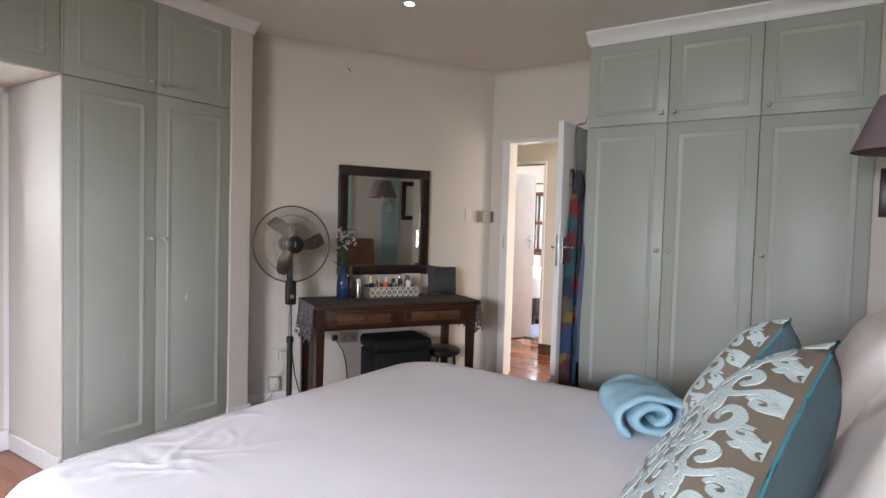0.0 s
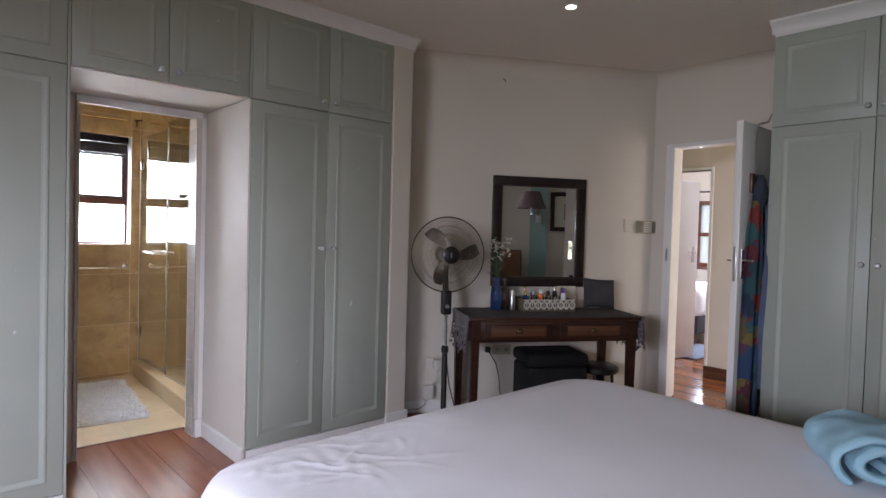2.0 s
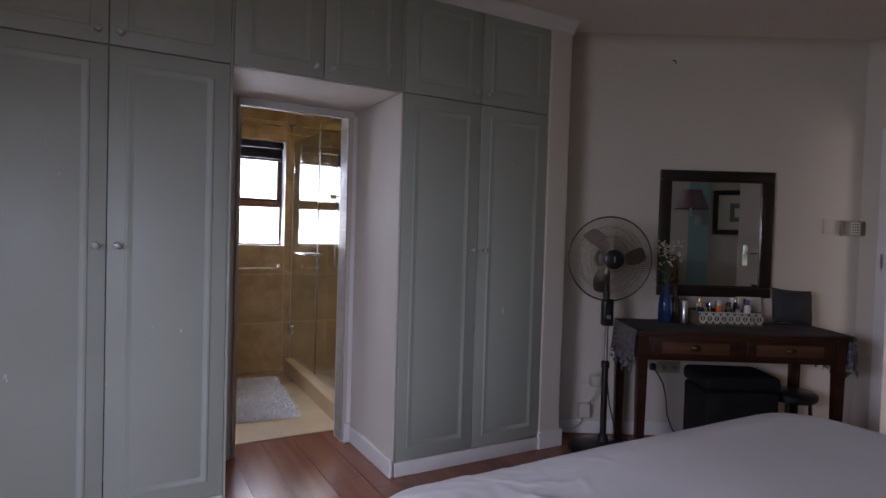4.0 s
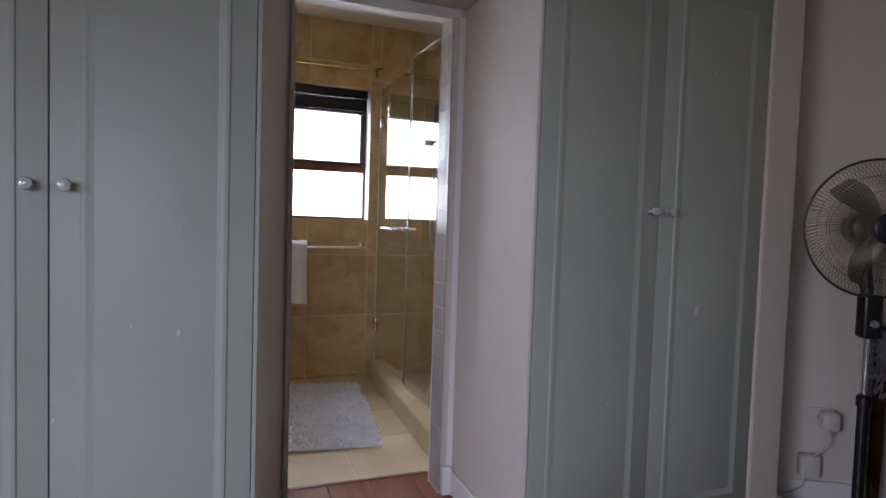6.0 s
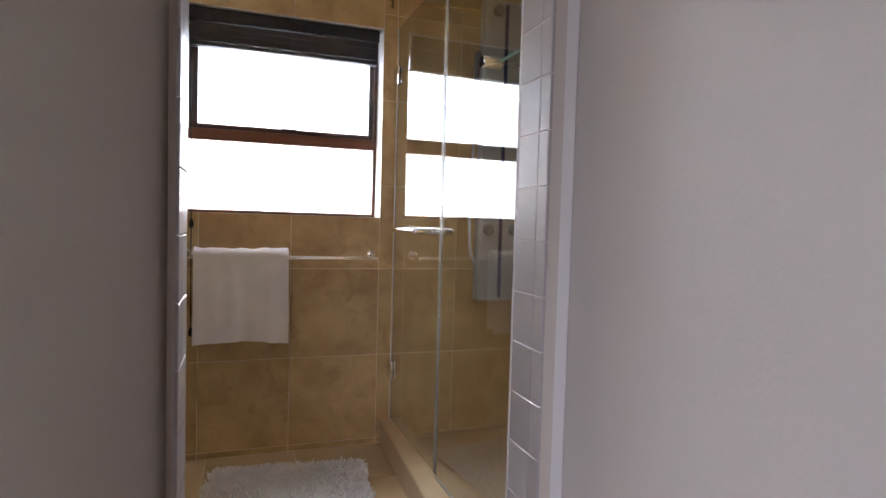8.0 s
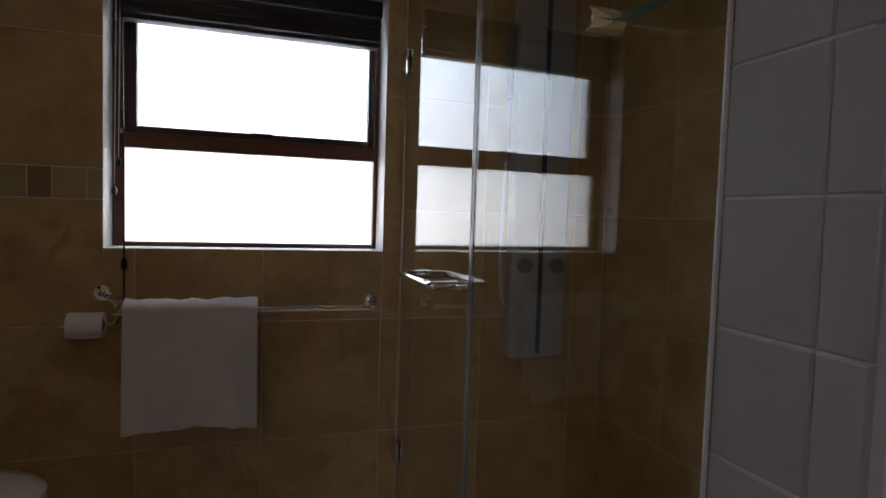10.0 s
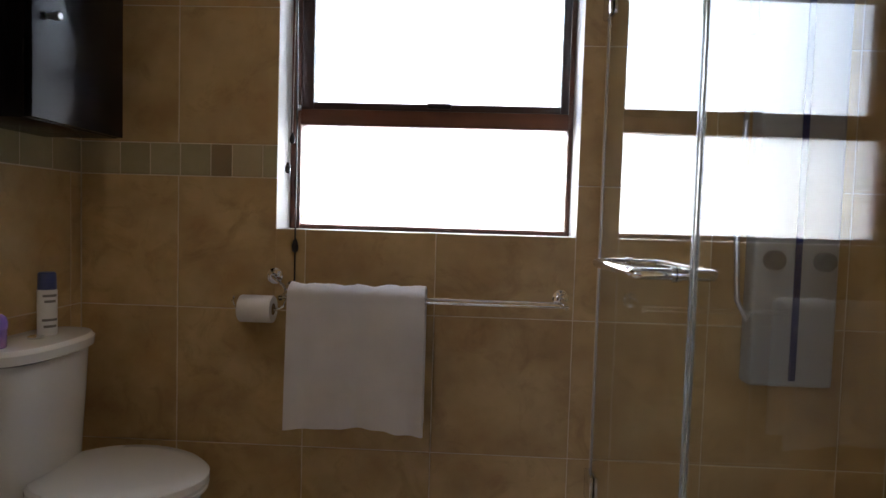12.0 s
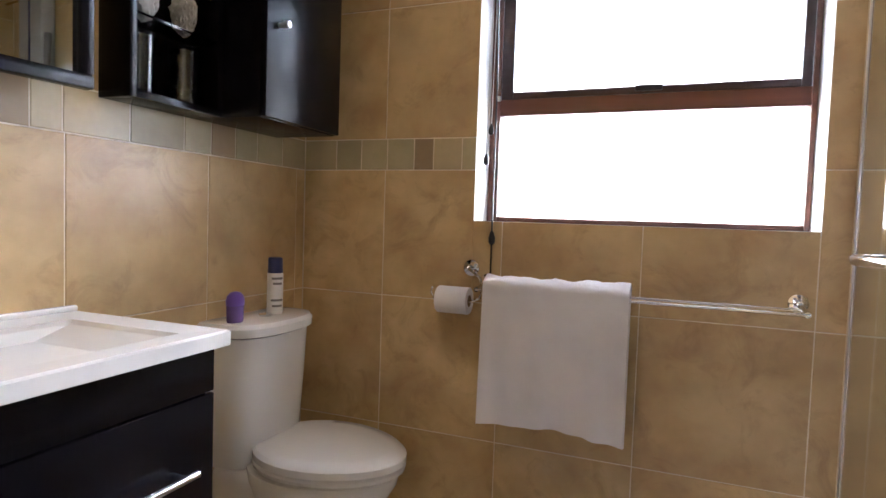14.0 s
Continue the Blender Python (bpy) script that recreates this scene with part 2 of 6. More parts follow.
ORANGE = plain("orange_plastic", (0.65, 0.16, 0.04), 0.4)
CREAM = plain("cream_board", (0.7, 0.66, 0.56), 0.6)
GREEN = mat("lawn", (0.06, 0.12, 0.03), 0.9, var=0.2, scale=2, fine=40)
GREYMAT = mat("blue_grey_mat", (0.17, 0.20, 0.27), 0.95, var=0.12, scale=12, fine=260, bump=0.5)
def sky_gradient(m):
    n, ln = m.node_tree.nodes, m.node_tree.links
    tc, sep, rp = n.new("ShaderNodeTexCoord"), n.new("ShaderNodeSeparateXYZ"), n.new("ShaderNodeValToRGB")
    ln.new(tc.outputs["Generated"], sep.inputs[0])
    ln.new(sep.outputs["Z"], rp.inputs["Fac"])
    rp.color_ramp.elements[0].color, rp.color_ramp.elements[1].color = (0.78, 0.79, 0.80, 1), (0.86, 1.0, 1.18, 1)
    rp.color_ramp.elements[0].position, rp.color_ramp.elements[1].position = 0.27, 0.5
    ln.new(rp.outputs["Color"], n["Principled BSDF"].inputs["Emission Color"])


def pane_relief(m):
    n, ln = m.node_tree.nodes, m.node_tree.links
    tc, vo, bp = n.new("ShaderNodeTexCoord"), n.new("ShaderNodeTexVoronoi"), n.new("ShaderNodeBump")
    vo.inputs["Scale"].default_value = 45
    bp.inputs["Strength"].default_value, bp.inputs["Distance"].default_value = 0.5, 0.004
    ln.new(tc.outputs["Object"], vo.inputs["Vector"])
    ln.new(vo.outputs["Distance"], bp.inputs["Height"])
    ln.new(bp.outputs[0], n["Principled BSDF"].inputs["Normal"])


pane_relief(FROST)
BULB = plain("lamp_glow", (1, 0.96, 0.9), 0.4, emit=(1.0, 0.93, 0.82), strength=3)
SKYGLOW = plain("overcast_sky", (0.8, 0.8, 0.8), 1.0, emit=(0.88, 0.97, 1.12), strength=18.0)
sky_gradient(SKYGLOW)
ROBES = [mat("robe_slate", (0.035, 0.04, 0.06), 0.9, fine=260, bump=0.3), mat("robe_blue_grey", (0.10, 0.125, 0.21), 0.9, var=0.12, scale=9, fine=260, bump=0.3)]


def patchwork(name):
    """Soft irregular patches of dyed colour."""
    m = mat(name, (0.1, 0.1, 0.1), 0.9, bump=0.3, fine=200)
    n, ln = m.node_tree.nodes, m.node_tree.links
    vo, rp, tc = n.new("ShaderNodeTexVoronoi"), n.new("ShaderNodeValToRGB"), n.new("ShaderNodeTexCoord")
    vo.inputs["Scale"].default_value = 11
    wob, mixv = n.new("ShaderNodeTexNoise"), n.new("ShaderNodeMix")
    wob.inputs["Scale"].default_value = 16
    mixv.data_type, mixv.inputs[0].default_value = "VECTOR", 0.10
    cols = [(0.012, 0.018, 0.04), (0.20, 0.016, 0.014), (0.014, 0.022, 0.05), (0.03, 0.10, 0.10), (0.016, 0.02, 0.045), (0.20, 0.14, 0.03), (0.012, 0.018, 0.04), (0.17, 0.02, 0.015), (0.02, 0.05, 0.11)]
    for k, c in enumerate(cols):
        e = rp.color_ramp.elements[k] if k < 2 else rp.color_ramp.elements.new(k / len(cols))
        e.position, e.color = k / len(cols), (*c, 1)
    sp = n.new("ShaderNodeSeparateColor")
    ln.new(tc.outputs["Object"], wob.inputs["Vector"])
    ln.new(tc.outputs["Object"], mixv.inputs[4])
    ln.new(wob.outputs["Color"], mixv.inputs[5])
    ln.new(mixv.outputs[1], vo.inputs["Vector"])
    ln.new(vo.outputs["Color"], sp.inputs[0])
    ln.new(sp.outputs[0], rp.inputs["Fac"])
    ln.new(rp.outputs["Color"], n["Principled BSDF"].inputs["Base Color"])
    return m


ROBEPRINT = patchwork("robe_print")


# ---- builders ----
def box(bm, x0, y0, z0, x1, y1, z1):
    v = [bm.verts.new((x, y, z)) for z in (z0, z1) for y in (y0, y1) for x in (x0, x1)]
    for f in ((0, 2, 3, 1), (4, 5, 7, 6), (0, 1, 5, 4), (2, 6, 7, 3), (0, 4, 6, 2), (1, 3, 7, 5)):
        bm.faces.new([v[i] for i in f])
    return v


def boxes(*dims, bevel=0.0, seg=2):
    bm = bmesh.new()
    for d in dims:
        box(bm, *d)
    if bevel:
        bmesh.ops.bevel(bm, geom=bm.edges[:], offset=bevel, segments=seg, affect="EDGES", profile=0.5)
    return bm


def ring_frames(pts):
    out = []
    for i, p in enumerate(pts):
        a, b = pts[max(i - 1, 0)], pts[min(i + 1, len(pts) - 1)]
        d = (b - a).normalized()
        side = d.cross(Vector((0, 0, 1)))
        if side.length < 0.05:
            side = d.cross(Vector((0, 1, 0)))
        side.normalize()
        out.append((side, side.cross(d)))
    return out


def tube(bm, pts, r, n=8, closed=False):
    """A round bar through points; r is one radius or one for each point."""
    pts = [Vector(p) for p in pts]
    rs = r if isinstance(r, (list, tuple)) else [r] * len(pts)
    if closed:
        pts, rs = pts + [pts[0]], list(rs) + [rs[0]]
    rows = []
    for p, (s, u), rad in zip(pts, ring_frames(pts), rs):
        rows.append([bm.verts.new(p + (s * math.cos(2 * math.pi * k / n) + u * math.sin(2 * math.pi * k / n)) * rad) for k in range(n)])
    for a, b in zip(rows, rows[1:]):
        for k in range(n):
            bm.faces.new((a[k], a[(k + 1) % n], b[(k + 1) % n], b[k]))
    bm.faces.new(rows[0][::-1])
    bm.faces.new(rows[-1])
    return bm


def lathe(bm, prof, n=24, at=(0, 0, 0), sx=1.0, sy=1.0):
    """Turned body: (radius, height) from bottom to top."""
    rows = []
    for r, z in prof:
        rows.append([bm.verts.new((at[0] + sx * r * math.cos(2 * math.pi * k / n), at[1] + sy * r * math.sin(2 * math.pi * k / n), at[2] + z)) for k in range(n)])
    for a, b in zip(rows, rows[1:]):
        for k in range(n):
            bm.faces.new((a[k], a[(k + 1) % n], b[(k + 1) % n], b[k]))
    bm.faces.new(rows[0][::-1])
    bm.faces.new(rows[-1])
    return bm


def sheet(bm, nu, nv, f, thick=0.0):
    """A surface from f(u, v); with thickness it becomes a closed slab along its normals."""
    g = [[Vector(f(i / nu, j / nv)) for j in range(nv + 1)] for i in range(nu + 1)]
    top = [[bm.verts.new(p) for p in row] for row in g]
    for i in range(nu):
        for j in range(nv):
            bm.faces.new((top[i][j], top[i + 1][j], top[i + 1][j + 1], top[i][j + 1]))
    if thick:
        bm.normal_update()
        bot = [[bm.verts.new(v.co - v.normal * thick) for v in row] for row in top]
        for i in range(nu):
            for j in range(nv):
                bm.faces.new((bot[i][j], bot[i][j + 1], bot[i + 1][j + 1], bot[i + 1][j]))
        for i in range(nu):
            bm.faces.new((top[i + 1][0], top[i][0], bot[i][0], bot[i + 1][0]))
            bm.faces.new((top[i][nv], top[i + 1][nv], bot[i + 1][nv], bot[i][nv]))
        for j in range(nv):
            bm.faces.new((top[0][j], top[0][j + 1], bot[0][j + 1], bot[0][j]))
            bm.faces.new((top[nu][j + 1], top[nu][j], bot[nu][j], bot[nu][j + 1]))
    return bm


def moved(bm, m):
    bmesh.ops.transform(bm, matrix=m, verts=bm.verts[:])
    return bm


def mesh_of(name, bm, material, smooth=True):
    bmesh.ops.recalc_face_normals(bm, faces=bm.faces[:])
    me = bpy.data.meshes.new(name)
    bm.to_mesh(me)
    bm.free()
    me.materials.append(material)
    if smooth:
        me.polygons.foreach_set("use_smooth", [True] * len(me.polygons))
        me.set_sharp_from_angle(angle=radians(38))
    return me


def part(name, bm, material, parent=None, label="", smooth=True):
    """One mesh object, under a thing or part; its points are in the thing's own space."""
    ob = new(name, mesh_of(name, bm, material, smooth))
    if parent:
        ob.parent = parent
    if label:
        tagged(ob, label)
    return ob


def thing(name, label, category, m=None, group=""):
    ob = new(name)
    ob.empty_display_size = 0.1
    if m is not None:
        ob.matrix_basis = m
    return tagged(ob, label, category, group)


def solo(name, bm, material, label, category, m=None, group="", smooth=True):
    ob = part(name, bm, material, None, label, smooth)
    if m is not None:
        ob.matrix_basis = m
    return tagged(ob, label, category, group)


def structure(name, bm, material, label="", smooth=False):
    return tagged(part(name, bm, material, None, label, smooth), kind="structure")


PIECES = {}


def piece(name, size, material, parent, at, rot=None, chamfer=0.0015):
    """A tile, plank or slat as an object of its own; alike ones share one mesh. size is centred, the back lies at z = 0."""
    key = (name, tuple(round(s, 4) for s in size), material.name)
    if key not in PIECES:
        w, h, d = size
        bm = bmesh.new()
        c = chamfer
        lo = [bm.verts.new((sx * w / 2, sy * h / 2, 0)) for sx, sy in ((-1, -1), (1, -1), (1, 1), (-1, 1))]
        mi = [bm.verts.new((sx * w / 2, sy * h / 2, d - c)) for sx, sy in ((-1, -1), (1, -1), (1, 1), (-1, 1))]
        hi = [bm.verts.new((sx * (w / 2 - c), sy * (h / 2 - c), d)) for sx, sy in ((-1, -1), (1, -1), (1, 1), (-1, 1))]
        for a, b in ((lo, mi), (mi, hi)):
            for k in range(4):
                bm.faces.new((a[k], a[(k + 1) % 4], b[(k + 1) % 4], b[k]))
        bm.faces.new(hi)
        PIECES[key] = mesh_of(name, bm, material, False)
    ob = new(name, PIECES[key])
    ob.parent = parent
    m = Matrix.Translation(at)
    ob.matrix_basis = m @ rot if rot is not None else m
    return ob


# turns that lay a piece on a wall: width runs along the wall, height goes up, its face looks the way named
FACE_E = Matrix(((0, 0, 1, 0), (1, 0, 0, 0), (0, 1, 0, 0), (0, 0, 0, 1)))
FACE_W = Matrix(((0, 0, -1, 0), (-1, 0, 0, 0), (0, 1, 0, 0), (0, 0, 0, 1)))
FACE_N = Matrix(((-1, 0, 0, 0), (0, 0, 1, 0), (0, 1, 0, 0), (0, 0, 0, 1)))
FACE_S = Matrix(((1, 0, 0, 0), (0, 0, -1, 0), (0, 1, 0, 0), (0, 0, 0, 1)))


def tile_wall(parent, face, plane, us, vs, hole=None, material=None, gap=0.003, depth=0.008):
    """Tiles on a wall between the joints us (along) and vs (up), cut round a hole (u0, v0, u1, v1)."""
    for u0, u1 in zip(us, us[1:]):
        for v0, v1 in zip(vs, vs[1:]):
            cells = [(u0, v0, u1, v1)]
            if hole and u0 < hole[2] and u1 > hole[0] and v0 < hole[3] and v1 > hole[1]:
                cells = []
                if u0 < hole[0]:
                    cells.append((u0, v0, hole[0], v1))
                if u1 > hole[2]:
                    cells.append((hole[2], v0, u1, v1))
                a, b = max(u0, hole[0]), min(u1, hole[2])
                if v0 < hole[1]:
                    cells.append((a, v0, b, hole[1]))
                if v1 > hole[3]:
                    cells.append((a, hole[3], b, v1))
            for a, b, c, d in cells:
                ga, gc = (gap / 2 if a in us else 0), (gap / 2 if c in us else 0)
                w, h = c - a - ga - gc, d - b - gap
                if w < 0.008 or h < 0.008:
                    continue
                cu, cv = (a + ga + c - gc) / 2, (b + d) / 2
                at = (plane, cu, cv) if face in (FACE_E, FACE_W) else (cu, plane, cv)
                piece("tile", (w, h, depth), material or TILE, parent, at, face)


# ---- bedroom shell ----
H_CEIL = 2.69
XC = -3.284
XB = -3.94
structure("floor", boxes((-3.95, -3.1, -0.12, 0.75, 4.499, -0.012)), GROUT, "subfloor of the bedroom")
structure("ceiling", boxes((-3.95, -3.1, H_CEIL, 0.75, 4.6, H_CEIL + 0.1)), CEIL, "plain off-white plaster ceiling")
structure("wall_head", boxes((0.62, -0.20, 0, 0.74, 4.6, H_CEIL), (0.62, -3.12, 0, 0.74, -1.60, H_CEIL), (0.62, -1.60, 2.15, 0.74, -0.20, H_CEIL), (0.62, -1.60, 0, 0.74, -0.20, 0.85)), PAINT, "off-white plaster wall behind the bed")
structure("wall_recess", boxes((0.18, 3.94, 0, 0.62, 4.06, H_CEIL)), PAINT, "off-white plaster wall beside the wardrobe")
structure("wall_south", boxes((-3.95, -3.12, 0, -1.15, -3.0, H_CEIL), (0.45, -3.12, 0, 0.62, -3.0, H_CEIL), (-1.15, -3.12, 2.15, 0.45, -3.0, H_CEIL), (-1.15, -3.12, 0, 0.45, -3.0, 0.15), (-3.95, -1.62, 0, -3.30, -1.5, H_CEIL)), PAINT, "off-white plaster wall")
# unseen window, added to house the beam on the wardrobes
bm = boxes((0.64, -1.60, 0.85, 0.70, -1.54, 2.15), (0.64, -0.26, 0.85, 0.70, -0.20, 2.15), (0.64, -1.54, 2.09, 0.70, -0.26, 2.15), (0.64, -1.54, 0.85, 0.70, -0.26, 0.91), bevel=0.006)
structure("added_window_1", bm, WINWOOD, "dark wooden frame of an added, unseen garden window")
# unseen opening, added as a second way in for daylight
bm = boxes((-1.15, -3.09, 0.15, -1.09, -3.03, 2.15), (0.39, -3.09, 0.15, 0.45, -3.03, 2.15), (-1.09, -3.09, 2.09, 0.39, -3.03, 2.15), (-1.09, -3.09, 0.15, 0.39, -3.03, 0.19), bevel=0.006)
structure("added_window_4", bm, WINWOOD, "dark wooden frame of an added, unseen south opening")
structure("ground", boxes((-90, -90, -0.5, 90, 90, -0.3)), GREEN, "lawn outside the garden opening")
structure("wall_bath_door", boxes((-4.038, -3.1, 0, XB, 0.713, H_CEIL), (-4.038, 1.382, 0, XB, 4.6, H_CEIL), (-4.038, 0.713, 2.055, XB, 1.382, H_CEIL)), PAINT,
          "plaster wall between bedroom and bathroom")
structure("wall_passage_north", boxes((XB, 1.4245, 0, XC - 0.002, 1.4365, 2.088), bevel=0.003), PASSAGE, "white plaster side of the passage")
bm = bmesh.new()
curve = [(XC - 0.024, 0.5515), (XC - 0.024, 0.5625), (-3.45, 0.566), (-3.60, 0.574), (-3.72, 0.588), (-3.82, 0.614), (-3.89, 0.652), (XB + 0.012, 0.690), (XB + 0.002, 0.699), (XB + 0.002, 0.5515)]
low, high = ([bm.verts.new((x, y, z)) for x, y in curve] for z in (0.0, 2.088))
for k in range(len(curve)):
    q = (k + 1) % len(curve)
    bm.faces.new((low[k], low[q], high[q], high[k]))
bm.faces.new(low)
bm.faces.new(high[::-1])
structure("wall_passage_south", bm, PASSAGE, "white plaster side of the passage, curved towards the jamb", True)
structure("passage_soffit", boxes((XB, 0.5635, 2.0895, XC - 0.0215, 1.424, 2.112)), PASSAGE, "white soffit over the passage")
structure("wall_pier", boxes((-3.75, 2.43, 0, XC + 0.004, 2.60, H_CEIL), bevel=0.012), PAINT, "white plaster pier at the wardrobe's end")
W = pose(-3.466, 2.805, 0, 0, 0, 60)
structure("wall_mirror", moved(boxes((-0.5, 0.0, 0, 2.06, 0.12, H_CEIL)), W), PAINT, "off-white plaster wall behind the dressing table")
DX0, DX1, DY = -2.31, -1.475, 4.50
structure("wall_hall_door", boxes((-2.75, DY, 0, DX0 - 0.07, DY + 0.12, H_CEIL), (DX1 + 0.07, DY, 0, 0.74, DY + 0.12, H_CEIL), (DX0 - 0.07, DY, 2.118, DX1 + 0.07, DY + 0.12, H_CEIL)), PAINT,
          "off-white plaster wall with the hall door")
bm = boxes((DX0 - 0.07, DY - 0.008, 0, DX0, DY + 0.128, 2.118), (DX1, DY - 0.008, 0, DX1 + 0.07, DY + 0.128, 2.118), (DX0, DY - 0.008, 2.088, DX1, DY + 0.128, 2.118), bevel=0.004)
structure("door_frame_1", bm, TRIM, "white painted steel door frame")
bm = boxes((XB - 0.1, 0.700, 0, XB + 0.012, 0.714, 2.05), (XB + 0.0, 1.381, 0, XB + 0.014, 1.424, 2.055), (XB, 0.7, 2.04, XB + 0.014, 1.40, 2.088), bevel=0.004)
structure("door_frame_2", bm, TRIM, "white painted frame of the bathroom opening")


def cornice(name, pts, flip=1):
    """Coved plaster moulding swept along straight runs under the ceiling."""
    bm = bmesh.new()
    prof = [(0, 0), (0, -0.075), (0.012, -0.075), (0.016, -0.06), (0.032, -0.035), (0.058, -0.018), (0.065, -0.012), (0.065, 0)]
    for a, b in zip(pts, pts[1:]):
        a, b = Vector((*a, H_CEIL)), Vector((*b, H_CEIL))
        d = (b - a).normalized()
        side = Vector((-d.y, d.x, 0)) * flip
        rows = [[bm.verts.new(p + side * o + Vector((0, 0, h)) ) for o, h in prof] for p in (a, b)]
        for k in range(len(prof) - 1):
            bm.faces.new((rows[0][k], rows[0][k + 1], rows[1][k + 1], rows[1][k]))
        bm.faces.new(rows[0])
        bm.faces.new(rows[1][::-1])
    structure(name, bm, TRIM, "white plaster cornice", True)


cornice("cornice_1", [(XC - 0.01, -1.5), (XC - 0.01, 2.61)], -1)
cornice("cornice_2", [(0.18, 3.89), (-1.42, 3.89)], 1)


def cove(name, a, b, r=0.11):
    """Concave plaster sweep between a wall and the ceiling; the room lies to the right of a to b."""
    bm = bmesh.new()
    a, b = Vector((*a, H_CEIL)), Vector((*b, H_CEIL))
    d = (b - a).normalized()
    side = Vector((d.y, -d.x, 0))
    prof = [(r - r * math.cos(k * math.pi / 16), -r + r * math.sin(k * math.pi / 16)) for k in range(9)]
    rows = [[bm.verts.new(p + side * (o + 0.0005) + Vector((0, 0, h - 0.0005))) for o, h in prof] for p in (a, b)]
    for k in range(8):
        bm.faces.new((rows[0][k], rows[0][k + 1], rows[1][k + 1], rows[1][k]))
    structure(name, bm, PAINT, "rounded plaster cove under the ceiling", True)


wa, wb = W @ Vector((-0.2, 0, 0)), W @ Vector((1.98, 0, 0))
cove("cove_1", (wa.x, wa.y), (wb.x, wb.y))
cove("cove_2", (-2.47, DY), (-1.41, DY))
bm = boxes((XB + 0.014, 1.405, 0, XC + 0.012, 1.4245, 0.10), (XB + 0.014, 1.365, 0, XB + 0.05, 1.41, 0.12), (XC - 0.02, 2.425, 0, XC + 0.016, 2.615, 0.11), bevel=0.006)
structure("baseboard_1", bm, TRIM, "white painted baseboard")
bm = moved(boxes((-0.2, -0.014, 0, 1.94, 0.0, 0.09), bevel=0.004), W)
structure("baseboard_2", bm, TRIM, "white painted baseboard")

# ---- hall and far bedroom ----
structure("floor_hall", boxes((-5.6, 4.5, -0.12, 0.74, 9.4, -0.012)), GROUT, "subfloor of the hall")
structure("ceiling_hall", boxes((-5.6, 4.57, 2.6, 0.74, 9.4, 2.7)), CEIL, "plain ceiling over hall and far bedroom")
structure("wall_hall_far", boxes((-5.6, 5.85, 0, -3.40, 5.97, 2.6), (-2.60, 5.85, 0, 0.74, 5.97, 2.6), (-3.40, 5.85, 2.06, -2.60, 5.97, 2.6)), PAINT, "cream hall wall with a door opening")
# the gap in the east end is added to hold the hall lamp
structure("wall_hall_ends", boxes((-5.72, 4.57, 0, -5.6, 9.4, 2.7), (0.74, 5.7, 0, 0.86, 9.4, 2.7), (0.74, 4.5, 0, 0.86, 4.7, 2.7), (0.74, 4.7, 2.1, 0.86, 5.7, 2.7)), PAINT, "plain end walls with an added, unseen opening")
structure("wall_far_window", boxes((-5.6, 9.2, 0, -4.31, 9.32, 2.6), (-1.90, 9.2, 0, 0.74, 9.32, 2.6), (-4.31, 9.2, 0, -1.90, 9.32, 0.95), (-4.31, 9.2, 1.98, -1.90, 9.32, 2.6)), PAINT, "pale wall with a window")
bm = boxes((-2.60, 5.835, 0, -2.0, 5.85, 0.12), (-2.3, 4.575, 0, -2.29, 4.58, 0.1), bevel=0.003)
structure("baseboard_3", bm, MIDWOOD, "varnished wooden skirting in the hall")
bm = boxes((-3.43, 5.84, 0, -3.40, 5.98, 2.06), (-2.60, 5.84, 0, -2.57, 5.98, 2.09), (-3.43, 5.84, 2.06, -2.60, 5.98, 2.09), bevel=0.003)
structure("door_frame_3", bm, TRIM, "white door frame")
win = structure("window_2", boxes((-4.31, 9.2, 0.95, -4.262, 9.28, 1.98), (-1.97, 9.2, 0.95, -1.90, 9.28, 1.98), (-4.262, 9.2, 1.915, -1.97, 9.28, 1.98), (-4.262, 9.2, 0.95, -1.97, 9.28, 1.01), (-2.95, 9.205, 1.01, -2.91, 9.27, 1.915),
                                  (-4.215, 9.205, 1.01, -4.190, 9.27, 1.915), (-4.262, 9.205, 1.425, -4.215, 9.27, 1.485), (-4.190, 9.205, 1.425, -2.95, 9.27, 1.485), bevel=0.004), WINWOOD, "dark wooden window of the far bedroom")
part("window_sill", boxes((-4.34, 9.12, 0.91, -1.87, 9.2, 0.95), bevel=0.005), WINWOOD, win)
part("pane", boxes((-4.262, 9.245, 1.01, -1.97, 9.25, 1.915)), FROST, win).visible_shadow = False
bm = tube(bmesh.new(), [(-4.5, 9.1, 2.12), (-1.75, 9.1, 2.09)], 0.012, 8)
solo("curtain_rail", bm, BLACK, "thin black curtain rail above the far window", "curtain rail")


def lever(parent, x, y, z, side, along):
    """Lever handle with its plate on a door face; side: out of the face, along: towards the hinge."""
    sv, av = Vector(side), Vector(along)
    bm = bmesh.new()
    p = Vector((x, y, z))
    a, b = p - av * 0.02 + Vector((0, 0, -0.11)), p + av * 0.02 + sv * 0.007 + Vector((0, 0, 0.07))
    box(bm, min(a.x, b.x), min(a.y, b.y), a.z, max(a.x, b.x), max(a.y, b.y), b.z)
    bmesh.ops.bevel(bm, geom=bm.edges[:], offset=0.002, segments=1, affect="EDGES")
    plate = part("handle_plate", bm, CHROME, parent)
    bm = tube(bmesh.new(), [p, p + sv * 0.04, p + sv * 0.05 + av * 0.012, p + sv * 0.05 + av * 0.06, p + sv * 0.047 + av * 0.115], [0.009, 0.009, 0.009, 0.008, 0.006], 10)
    part("handle_lever", bm, CHROME, plate)


